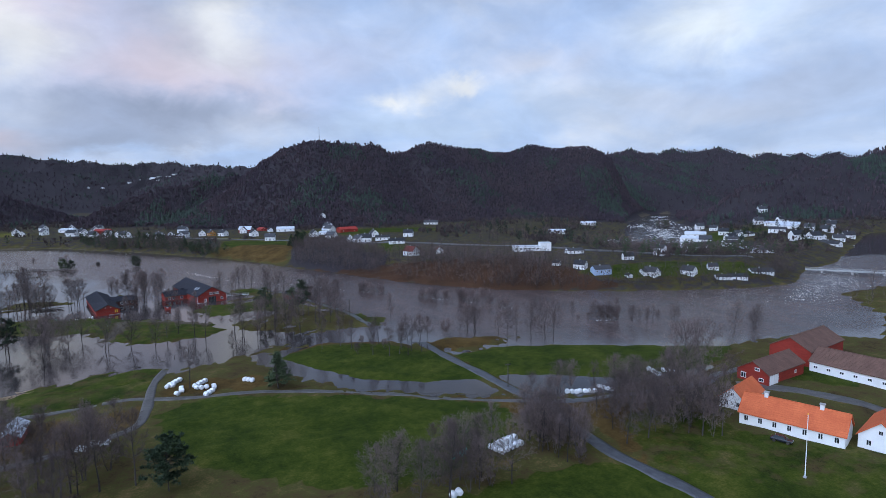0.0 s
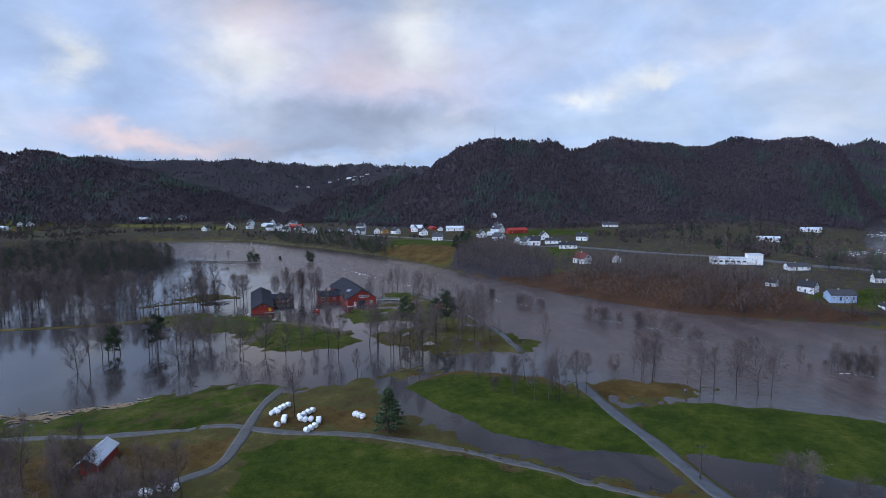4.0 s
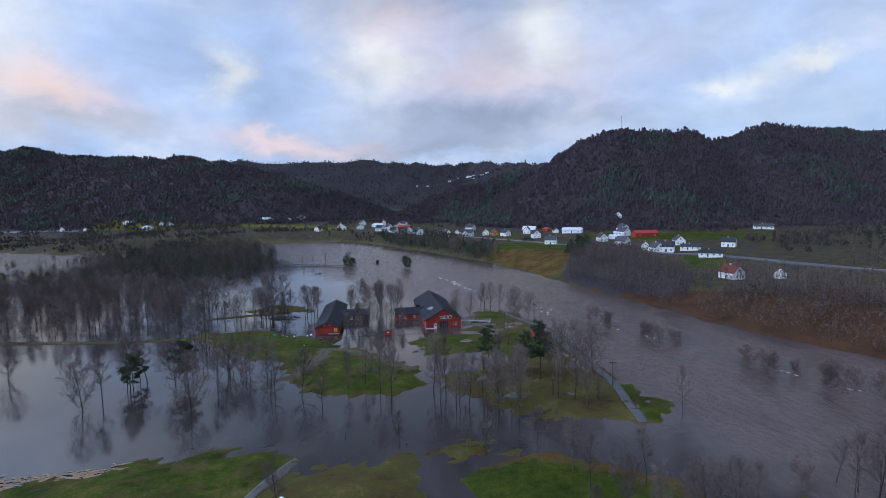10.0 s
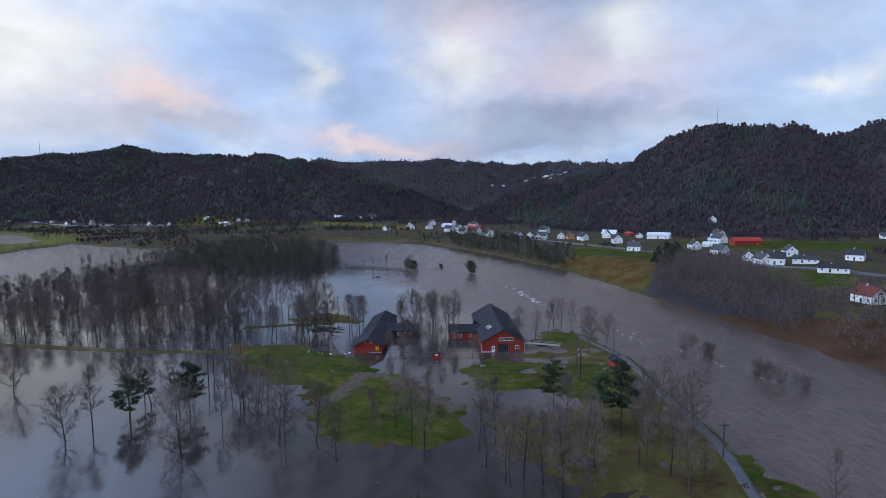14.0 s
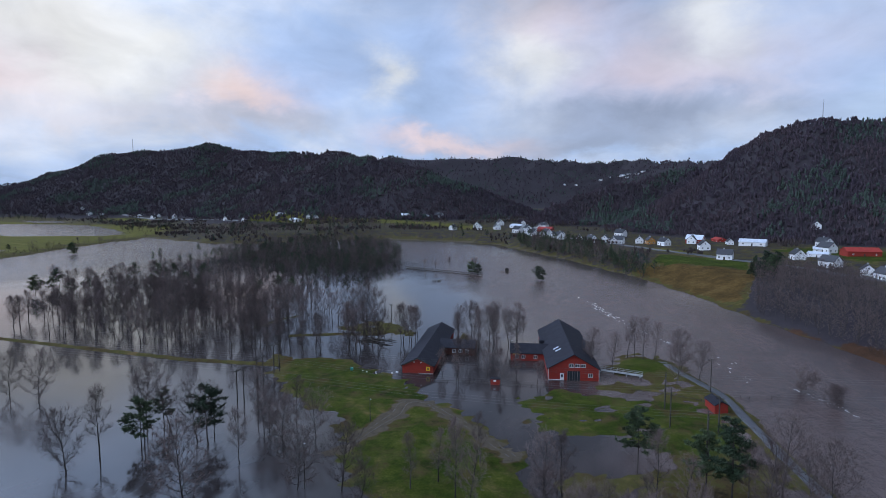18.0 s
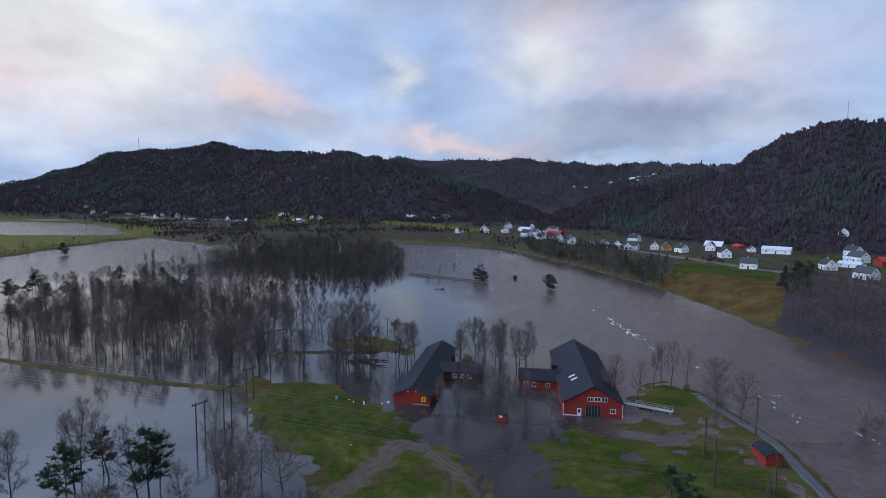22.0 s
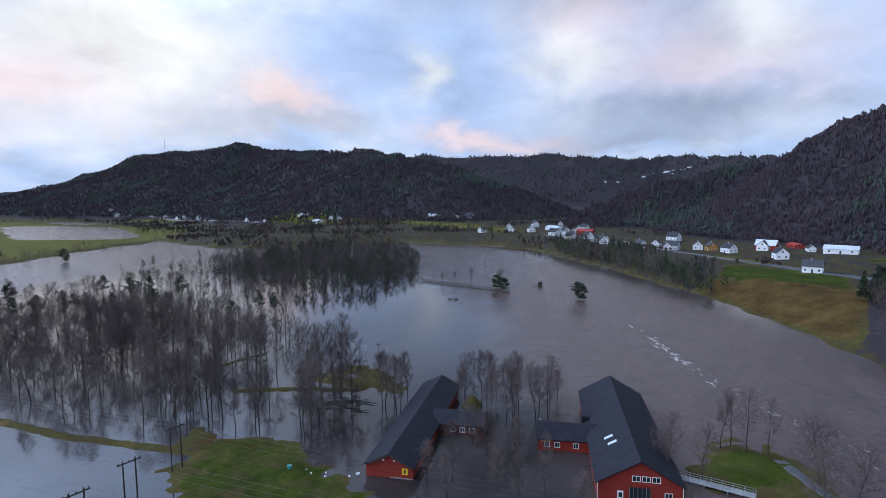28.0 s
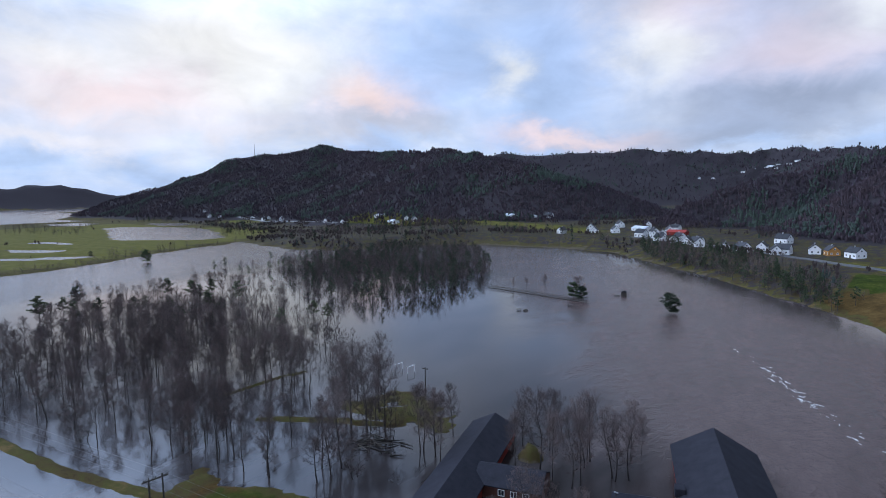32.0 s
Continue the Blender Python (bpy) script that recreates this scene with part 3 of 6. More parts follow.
def build_water():
    xs = grown(-150, 150, 7, -4600, 4300, 1.1)
    ys = grown(-280, 100, 7, -600, 4500, 1.1)
    gx, gy = np.meshgrid(xs, ys, indexing="ij")
    d = line_distance(gx, gy, RIVER)
    flow = 1 - smooth01(d + 10 * fuzz(gx, gy, 60, 1), 35, 75)
    flow = np.maximum(flow, 0.3 * (1 - smooth01(line_distance(gx, gy, UPPER), 35, 75)))
    flow = np.maximum(flow, 0.7 * smooth01(-gx, 330, 420))
    col = np.stack([flow, flow, flow], -1)
    me = grid_mesh("water", xs, ys, np.zeros(gx.shape), WATER, col, "flow")
    tagged(new("water", me), "brown flood water of a swollen river, rippled in midstream", "water", kind="structure")


build_ground()
build_water()

# ---------------------------------------------------------------- trees
def tube(v, f, p0, p1, r0, r1, sides=3):
    d = (p1 - p0).normalized()
    a = d.orthogonal().normalized()
    b = d.cross(a)
    n = len(v)
    for p, r in ((p0, r0), (p1, r1)):
        for k in range(sides):
            t = 6.2832 * k / sides
            v.append(p + (a * math.cos(t) + b * math.sin(t)) * r)
    for k in range(sides):
        j = (k + 1) % sides
        f.append((n + k, n + j, n + sides + j))
        f.append((n + k, n + sides + j, n + sides + k))


def blade(v, f, p, e, w):
    """A fine twig: two crossed slivers that taper to a point."""
    a = e.orthogonal().normalized() * w
    b = e.normalized().cross(a)
    n = len(v)
    v.extend((p - a, p + a, p - b, p + b, p + e))
    f.extend(((n, n + 1, n + 4), (n + 2, n + 3, n + 4)))


def bare_tree_meshes(rng, tall, spread, stems=1, low=0.3, limbs=18, twig=0.026, light=False):
    """Trunk mesh and crown mesh of a leafless tree: limbs curve up and out of the stem, forked boughs carry fine twigs."""
    tv, tf, cv, cf = [], [], [], []
    mid, half = tall * (1 + low) / 2, tall * (1 - low) / 2 * 1.04

    def wild(k):
        return Vector((rng.gauss(0, k), rng.gauss(0, k), rng.gauss(0, k)))

    def outside(q):
        return (q.x * q.x + q.y * q.y) / (spread * spread) + ((q.z - mid) / half) ** 2 > 1.08

    def sliver(o, e, w):
        side = e.orthogonal().normalized() * w
        side.rotate(Euler((0, 0, rng.uniform(0, 6))))
        n = len(cv)
        cv.extend((o - side, o + side, o + e))
        cf.append((n, n + 1, n + 2))

    def branch(p, d, length, r, steps, lift, sides=3):
        """A limb that bends upwards; the points along it come back with their directions."""
        out = []
        for k in range(steps):
            q = p + d * (length / steps)
            if outside(q) and k:
                break
            tube(tv, tf, p, q, r, r * 0.72, sides)
            d = (d + wild(0.10) + Vector((0, 0, lift))).normalized()
            p, r = q, r * 0.72
            out.append((p.copy(), d.copy(), r))
        return out

    per = max(3, limbs // stems)
    for s in range(stems):
        a0 = 6.2832 * (s + rng.random() * 0.5) / stems
        lean = 0.03 if stems == 1 else rng.uniform(0.16, 0.34)
        p = Vector((math.cos(a0) * 0.3 * (stems > 1), math.sin(a0) * 0.3 * (stems > 1), -1.4))
        d = Vector((math.cos(a0) * lean, math.sin(a0) * lean, 1)).normalized()
        h = tall * rng.uniform(0.88, 0.96) * (1 if stems == 1 else rng.uniform(0.75, 1))
        r = tall * 0.0135 / (stems ** 0.4)
        steps = 6 if light else 10
        stem = []
        for k in range(steps):
            q = p + d * ((h + 1.4) / steps)
            tube(tv, tf, p, q, r, r * 0.86, 4 if light else 6)
            stem.append((p.copy(), q.copy(), r))
            d = (d + Vector((rng.gauss(0, 0.06), rng.gauss(0, 0.06), 0.06))).normalized()
            p, r = q, r * 0.86
        for k in range(per):
            u = low * 0.85 + (0.97 - low * 0.85) * (k + rng.random()) / per
            zz = u * (h + 1.4) / h * steps * 0.93
            lo, hi, rr = stem[min(steps - 1, int(zz))]
            o = lo.lerp(hi, zz - int(zz) if zz < steps else 1.0)
            a = a0 + 2.4 * k + rng.uniform(-0.5, 0.5)
            v = (u - low) / max(0.05, 1 - low)
            rise = math.radians(22 + 48 * max(0.0, v) + rng.uniform(-8, 10))
            reach = spread * math.sqrt(max(0.10, 1 - ((o.z + 0.16 * tall - mid) / half) ** 2))
            length = min(reach / max(0.35, math.cos(rise)), tall * 0.52) * rng.uniform(0.75, 1.1)
            way = Vector((math.cos(a) * math.cos(rise), math.sin(a) * math.cos(rise), math.sin(rise)))
            limb = branch(o, way, length, min(rr * 0.62, 0.05 + 0.012 * length), 3 if light else 5, 0.10)
            boughs = []
            for q, dd, br in limb:
                for _ in range(1 if light else 2):
                    w = (dd * 0.75 + wild(0.5) + Vector((0, 0, 0.12))).normalized()
                    bl = length * rng.uniform(0.22, 0.42)
                    if light:
                        blade(cv, cf, q, w * bl, twig * 0.9)
                        boughs.append((q + w * bl * 0.6, w))
                        boughs.append((q + w * bl, w))
                    else:
                        boughs += [(x, y) for x, y, _ in branch(q, w, bl, br * 0.55, 2, 0.08)]
            for q, dd in boughs + [(q, dd) for q, dd, _ in limb[1:]]:
                for _ in range(2 if light else 3):
                    w = (dd * 0.8 + wild(0.42) + Vector((0, 0, 0.15))).normalized() * rng.uniform(0.5, 1.0) * (0.35 + 0.055 * tall)
                    sliver(q, w, twig)
                    if not light:
                        for _ in range(3):
                            sliver(q + w * rng.uniform(0.25, 0.9), (w.normalized() * 0.8 + wild(0.45)).normalized() * rng.uniform(0.35, 0.75), twig * 0.8)
    return tri_mesh("trunk", tv, tf, BARK), tri_mesh("crown", cv, cf, TWIG)


def pine_meshes(rng, tall, spread, low=0.3, conical=False, tufts=7, needles=9, fat=0.42, boughs=46):
    """Trunk mesh and needle crown mesh of a pine or spruce."""
    tv, tf, cv, cf = [], [], [], []
    p, r = Vector((0, 0, -1.4)), tall * 0.016
    for k in range(8):
        q = p + Vector((rng.uniform(-0.1, 0.1), rng.uniform(-0.1, 0.1), (tall * 0.97 + 1.4) / 8))
        tube(tv, tf, p, q, r, r * 0.85, 6)
        p, r = q, r * 0.85
    for k in range(boughs):
        u = low + (1 - low) * (k + rng.random()) / boughs
        v = (u - low) / (1 - low)
        a = rng.uniform(0, 6.28)
        if conical:
            reach = spread * (1.03 - u) / (1 - low)
        else:
            reach = spread * min(1.0, 0.55 + 1.6 * v) * (1 - 0.72 * v ** 2.4) * rng.uniform(0.5, 1.05)
        base = Vector((0, 0, tall * u))
        tip = base + Vector((math.cos(a) * reach, math.sin(a) * reach, -0.15 * reach if conical else rng.uniform(-0.1, 0.3) * reach))
        tube(tv, tf, base, tip, 0.07, 0.03, 3)
        for s in range(tufts):
            c = base.lerp(tip, rng.uniform(0.3, 1.05)) + Vector((rng.uniform(-0.45, 0.45), rng.uniform(-0.45, 0.45), rng.uniform(-0.2, 0.35)))
            size = (0.35 + 0.25 * reach ** 0.5) * rng.uniform(0.6, 1.15)
            for _ in range(needles):
                e = Vector((rng.gauss(0, 1), rng.gauss(0, 1), rng.gauss(0.25, 0.65))).normalized() * size
                w = e.orthogonal().normalized() * size * fat
                w.rotate(Euler((rng.uniform(0, 6), rng.uniform(0, 6), 0)))
                n = len(cv)
                cv.extend((c - w * 0.6 - e * 0.25, c + w - e * 0.1, c + e))
                cf.append((n, n + 1, n + 2))
    return tri_mesh("trunk", tv, tf, BARK), tri_mesh("crown", cv, cf, NEEDLES)


RNG = random.Random(11)
KINDS = {
    "alder": [bare_tree_meshes(RNG, 14.5, w, 1, u, 19, 0.021) for w, u in ((2.9, 0.34), (3.4, 0.28), (2.5, 0.42), (3.7, 0.30), (3.0, 0.40))],
    "clump": [bare_tree_meshes(RNG, 11.5, 3.9, 3, 0.14, 24) for _ in range(3)],
    "broad": [bare_tree_meshes(RNG, 13, w, 1, u, 30) for w, u in ((5.4, 0.16), (6.0, 0.20), (5.0, 0.12))],
    "birch": [bare_tree_meshes(RNG, 14, w, 1, 0.22, 20, 0.018) for w in (2.6, 3.0, 2.3)],
    "shrub": [bare_tree_meshes(RNG, 4.6, 2.0, 6, 0.0, 24, 0.020) for _ in range(3)],
    "pine": [pine_meshes(RNG, 13, w, 0.30, False, 10, 13, 0.22, 38) for w in (4.9, 5.6, 4.5)],
    "bush_pine": [pine_meshes(RNG, 9, 5.0, 0.10, False, 10, 13, 0.24, 48) for _ in range(2)],
    "spruce": [pine_meshes(RNG, 10.5, 2.9, 0.10, True, 9, 10, 0.26, 60) for _ in range(2)],
}
FAR_KINDS = {
    "alder": [bare_tree_meshes(RNG, 14, 3.3, 1, 0.26, 16, 0.088, True) for _ in range(3)],
    "clump": [bare_tree_meshes(RNG, 11.5, 3.8, 2, 0.08, 17, 0.088, True) for _ in range(2)],
    "broad": [bare_tree_meshes(RNG, 12.5, 5.2, 1, 0.10, 20, 0.088, True) for _ in range(2)],
    "birch": [bare_tree_meshes(RNG, 13.5, 3.0, 1, 0.2, 16, 0.088, True) for _ in range(2)],
    "shrub": [bare_tree_meshes(RNG, 4.5, 2.1, 3, 0.02, 11, 0.088, True) for _ in range(2)],
    "pine": [pine_meshes(RNG, 12.5, 4.3, 0.22, False, 4, 4, 0.75, 26) for _ in range(3)],
    "spruce": [pine_meshes(RNG, 10.5, 3.1, 0.08, True, 3, 4, 0.8, 30) for _ in range(2)],
}
LABELS = {
    "alder": ("alder_tree", "leafless grey-brown alder standing in flood water"),
    "clump": ("multi_stem_tree", "bare multi-stemmed tree standing in flood water"),
    "broad": ("broad_tree", "wide bare broadleaf tree with purple-brown twigs"),
    "birch": ("birch_tree", "slender leafless birch with fine hanging twigs"),
    "shrub": ("shrub", "small leafless shrub with upright brown twigs"),
    "pine": ("pine_tree", "dark green pine with a bare lower trunk"),
    "bush_pine": ("bushy_pine", "low bushy dark green pine with a rounded crown"),
    "spruce": ("spruce_tree", "dense dark green spruce with boughs to the ground"),
}
TEMPLATES = {}


def plant(kind, x, y, size=1.0, group=""):
    k = RNG.randrange(len(KINDS[kind]))
    z = float(ground_at(x, y)) + 1.1
    m = Matrix.LocRotScale((x, y, z), Euler((0, 0, RNG.uniform(0, 6.28))), (size * RNG.uniform(0.92, 1.08),) * 2 + (size,))
    name, label = LABELS[kind]
    top = new(name)
    top.matrix_world = m
    tagged(top, label, "tree" if kind != "shrub" else "shrub", group or "trees of the valley floor")
    for n, me in zip(("trunk", "crown"), KINDS[kind][k]):
        o = new(n, me)
        o.parent = top
    return top


def scatter(poly, count, kinds, lo, hi, gap, group):
    a = np.array(poly)
    done, tries = [], 0
    while len(done) < count and tries < count * 60:
        tries += 1
        x, y = RNG.uniform(a[:, 0].min(), a[:, 0].max()), RNG.uniform(a[:, 1].min(), a[:, 1].max())
        if not inside(np.array([x]), np.array([y]), poly)[0] or any((x - u) ** 2 + (y - w) ** 2 < gap * gap for u, w in done):
            continue
        done.append((x, y))
        plant(RNG.choice(kinds), x, y, RNG.uniform(lo, hi), group)


def stuff_trees(name, label, poly, count, kinds, lo, hi, gap, river=-4):
    """Far trees of one wood joined into one trunk mesh and one crown mesh for each substance."""
    a = np.array(poly)
    rng = np.random.default_rng(count)
    pts = rng.uniform(a.min(0), a.max(0), (count * 8, 2))
    pts = pts[inside(pts[:, 0], pts[:, 1], poly)]
    pts = pts[sdf(pts[:, 0], pts[:, 1], UPRIVER) < river]
    keep = []
    for p in pts:
        if len(keep) >= count:
            break
        if all((p[0] - k[0]) ** 2 + (p[1] - k[1]) ** 2 > gap * gap for k in keep):
            keep.append(p)
    sets = {}
    for p in keep:
        kind = kinds[rng.integers(len(kinds))]
        z = float(ground_at(p[0], p[1])) + 1.1
        s, t = rng.uniform(lo, hi), rng.uniform(0, 6.28)
        for me in FAR_KINDS[kind][rng.integers(len(FAR_KINDS[kind]))]:
            if me.name not in PLAIN:
                v = np.empty(len(me.vertices) * 3, np.float32)
                me.vertices.foreach_get("co", v)
                f = np.empty(len(me.loops), np.int32)
                me.loops.foreach_get("vertex_index", f)
                PLAIN[me.name] = v.reshape(-1, 3), f.reshape(-1, 3)
            v, f = PLAIN[me.name]
            c, n = math.cos(t) * s, math.sin(t) * s
            w = np.stack([v[:, 0] * c - v[:, 1] * n + p[0], v[:, 0] * n + v[:, 1] * c + p[1], v[:, 2] * s + z], 1)
            vs, fs = sets.setdefault(me.materials[0], ([], []))
            fs.append(f + sum(len(x) for x in vs))
            vs.append(w)
    for mat, (vs, fs) in sets.items():
        tagged(new(name, tri_mesh(name, np.concatenate(vs), np.concatenate(fs), mat)), label, "woodland", kind="stuff")


PLAIN = {}
# single trees: place and height in metres
SINGLES = {}
SINGLES["broad", 0] = [(-64, -124, 16.0), (-40, -109, 12.0), (39, -93, 12.4), (-152, -104, 13), (-141, -103, 13.5), (-95, -125, 13.1), (99, -242, 19), (108, -239, 18.7), (71, -252, 11.1), (73, -245, 9.1), (77, -252, 11.3), (74, -238, 6.9), (52, -248, 9.0), (50, -244, 7.4), (57, -247, 6.7), (19, -250, 9.9), (15, -249, 8.3), (86, -247, 9.4), (119, -238, 7.8), (33, -256, 8.4), (-36, -204, 7.4), (-63, -203, 8.7), (-54, -204, 8.4), (-53, -200, 7.6), (-68, -199, 9.8), (78, -217, 8.0), (82, -216, 7.3)]
SINGLES["broad", 2] = [(178, -191, 11.5), (187, -193, 9.5), (183, -195, 8.0)]
SINGLES["clump", 0] = [(-70, -93, 9.3), (-65, -95, 10.2)]
SINGLES["alder", 0] = [(-95, -118, 14.9), (-66, -108, 11.5), (30, -104, 18.9), (-94, -108, 14.9), (-7, -17, 13.0), (-1, -16, 11.2), (-61, 4, 9.9), (-53, -4, 16.3), (-55, 5, 13.2), (-45, -7, 14.9), (-46, 2, 15.5), (-46, 5, 14.8), (-40, 1, 14.7), (-37, 2, 15.3), (-39, 10, 10.8), (-38, 14, 8.3), (-79, -10, 13.9), (-72, -12, 14.0), (-77, -7, 12.3), (-89, -10, 19), (-96, -9, 19), (-97, -13, 19), (-100, 0, 18.3), (44, -166, 11.5)]
SINGLES["alder", 1] = [(48, -165, 11.0), (50, -168, 12.3), (56, -165, 11.5), (59, -163, 10.0), (-18, -172, 12.6), (80, -145, 9.6), (82, -148, 10.9), (86, -166, 9.3), (91, -164, 11.0), (95, -164, 11.8), (101, -165, 14.1), (106, -167, 13.1), (109, -168, 13.6), (40, -157, 8.0), (51, -158, 8.0), (53, -163, 10.0), (58, -158, 9.3), (145, -157, 7.7), (150, -165, 7.8), (146, -161, 7.6), (155, -168, 6.1), (159, -170, 5.9), (170, -170, 6.0), (85, -149, 10.1), (-47, -217, 13.7), (-43, -221, 11.3), (-37, -225, 12.4)]
SINGLES["alder", 2] = [(-32, -227, 14.4), (-26, -227, 13.0), (-36, -220, 12.3), (-42, -214, 12.5), (-54, -199, 9.9), (-31, -209, 10.5)]
SINGLES["broad", 3] = [(-62, -99, 11.5), (-59, -91, 11), (-71, -93, 12), (-82, -104, 14), (-48, -112, 12)]
SINGLES["alder", 3] = [(-98, -104, 15.5), (-81, -100, 11), (-76, -91, 13), (-66, -89, 12), (-93, -102, 14.5), (-69, -97, 12), (-14, -109, 13), (-18, -106, 14), (0, -112, 14), (5, -117, 14), (-62, 6, 12), (-47, 6, 13), (-54, 10, 12)]
SINGLES["alder", 4] = [(-57, -7, 12.0), (-49, -7, 14.0), (-44, -5, 14.0), (-39, 0, 13.0), (-38, -29, 9.0), (-37, -22, 9.0), (-29, -27, 9.0), (-20, -37, 8.0), (-43, -43, 8.0), (-50, -38, 8.0), (4, 4, 12.0), (7, 2, 12.5), (11, 1, 11.0), (2, 2, 11.5)]
SINGLES["broad", 4] = [(-43, -24, 9.5), (-48, -20, 8.5), (18, -20, 11.0), (19, -8, 11.5), (24, -13, 10.5), (-9, -15, 9.0), (36, -80, 13.5), (43, -84, 13)]
SINGLES["pine", 0] = [(-90, -112, 12), (-96, -101, 9.5), (-79, -104, 14), (11, -80, 13), (27, -89, 16), (23, -87, 12), (9, -64, 6)]
SINGLES["birch", 0] = [(-31, -117, 11.4), (-28, -104, 9.6), (-24, -100, 9.5), (-25, -90, 7.8), (-19, -90, 9.6), (-3, -104, 15.7), (0, -101, 14.7), (6, -118, 16.1), (8, -114, 13.6), (12, -116, 14.4), (16, -120, 16.5), (21, -120, 16.9), (-49, -40, 7.5), (-45, -37, 12.1), (-36, -36, 8.3), (-31, -38, 10.0), (-27, -34, 7.8), (-19, -36, 7.2), (-78, -10, 14.8), (-74, -11, 14.5), (-77, 0, 11.6), (14, -140, 11.1), (10, -138, 8.5), (61, -114, 12.1), (-5, -139, 7.8), (39, -163, 10.2), (80, -151, 12.1), (82, -154, 13.7), (76, -219, 8.6)]
SINGLES["birch", 1] = [(78, -222, 7.4), (27, -256, 13.3), (29, -252, 11.2)]
SINGLES["shrub", 0] = [(51, -14, 8.2), (56, -24, 6.7), (68, -38, 6.1), (72, -43, 5.9), (76, -47, 5.8), (93, -71, 5.4), (96, -79, 6.0), (102, -80, 5.2), (109, -86, 6.5), (110, -93, 7.1), (114, -100, 8.5), (117, -112, 6.0), (120, -112, 4.7), (57, -20, 5.1), (78, -44, 4.1), (73, -147, 6.0), (146, -150, 5.8), (145, -156, 6.8), (149, -156, 5.9), (69, -31, 4.9), (71, -38, 6.2), (93, -67, 5.1), (96, -73, 5.7), (106, -90, 6.5), (118, -100, 4.5)]
SINGLES["pine", 1] = [(-560, 120, 7)]
SINGLES["alder", 9] = [(-122, 185, 9), (-140, 184, 9), (-150, 181, 8), (-158, 180, 7), (-116, 176, 11)]
USUAL = {"broad": 12.8, "clump": 11.5, "alder": 14.2, "pine": 13.3, "birch": 13.8, "shrub": 4.8, "spruce": 10.5}
for (kind, _), places in SINGLES.items():
    for x, y, tall in places:
        plant(kind, x, y, tall / USUAL[kind])

scatter([(8, -262), (40, -258), (42, -244), (26, -246), (10, -250)], 18, ["clump", "birch", "broad"], 0.6, 0.9, 2.4, "thicket at the field corner")
for x, y, tall in ((-66.5, 159.4, 10.0), (-118, 172, 9.0), (-112, 168, 8.0), (-20, -232, 10.5), (-501, 141, 12)):
    plant("bush_pine", x, y, tall / 9.6)
scatter([(108, -138), (150, -158), (176, -172), (172, -164), (150, -150), (114, -130)], 22, ["birch", "shrub", "clump"], 0.45, 0.7, 2.4, "drowned trees along the old bank")
top = plant("spruce", 5.4, -183, 0.9)
top.scale = (top.scale.x * 1.5, top.scale.y * 1.5, top.scale.z)
# the flooded grove behind the dyke
scatter([(-235, -62), (-140, -50), (-112, -41), (-86, -34), (-74, -22), (-90, -6), (-120, 8), (-160, 20), (-235, 25), (-290, 0)], 200, ["alder"] * 5 + ["clump", "birch", "birch"], 0.8, 1.12, 2.8, "trees of the flooded grove")
stuff_trees("grove_back_woods", "bare trees at the back of the flooded grove", [(-240, 10), (-150, 24), (-120, 14), (-150, 40), (-240, 60), (-300, 30)], 110, ["alder", "alder", "clump"], 0.7, 1.0, 3.0)
scatter([(-300, -20), (-235, 22), (-185, 30), (-180, 62), (-250, 105), (-330, 100), (-340, 20)], 90, ["alder", "alder", "clump", "pine", "birch"], 0.6, 0.9, 4, "trees of the flooded grove")
stuff_trees("channel_woods", "bare trees standing in the western channel", [(-330, 100), (-250, 108), (-290, 160), (-400, 250), (-430, 220), (-400, 120)], 40, ["clump", "alder", "pine"], 0.45, 0.7, 6)
scatter([(-2, -95), (20, -85), (44, -92), (50, -116), (24, -118), (2, -104)], 12, ["birch", "alder", "clump"], 0.7, 1.0, 4, "trees of the lane island")
scatter([(20, -142), (48, -150), (58, -164), (34, -160)], 10, ["birch", "alder", "shrub"], 0.5, 0.8, 4, "trees of the field edge")
# the wooded islet
stuff_trees("islet_woods", "mixed pine and bare wood on the flooded islet", [(-298, 135), (-245, 105), (-196, 100), (-180, 135), (-190, 190), (-205, 240), (-290, 350), (-390, 330), (-370, 184)], 800, ["pine", "alder", "broad", "pine", "clump", "alder"], 0.6, 0.92, 3.0)
# the far bank: conifers below the village, bare thicket downstream
stuff_trees("bank_conifer_woods", "dark conifers and bare trees between village and river", [(-175, 402), (-150, 396), (-120, 338), (-75, 290), (-35, 236), (-6, 194), (6, 204), (-8, 232), (-40, 288), (-82, 344), (-140, 396)], 430, ["pine", "spruce", "alder", "spruce", "clump", "shrub"], 0.55, 0.85, 2.4)
stuff_trees("plain_edge_woods", "mixed trees along the far shore", [(-560, 310), (-470, 290), (-400, 335), (-343, 412), (-180, 404), (-150, 412), (-220, 470), (-420, 540), (-620, 460)], 240, ["pine", "alder", "clump", "alder"], 0.6, 0.9, 6)
stuff_trees("bank_thicket", "brown bare thicket on the far river bank", THICKET, 620, ["alder", "clump", "broad", "shrub", "clump"], 0.42, 0.72, 1.9)
stuff_trees("lower_bank_thicket", "dense brown bare thicket above the river bank", [(78, 40), (112, 60), (150, 60), (196, 20), (205, -30), (196, -62), (176, -76), (158, -60), (130, -20), (104, 16)], 300, ["clump", "alder", "broad", "shrub"], 0.4, 0.75, 3.0)
scatter([(54, 150), (54, 172), (60, 190), (72, 190), (66, 160)], 16, ["spruce", "pine"], 0.7, 1.0, 2.6, "thicket on the far bank")
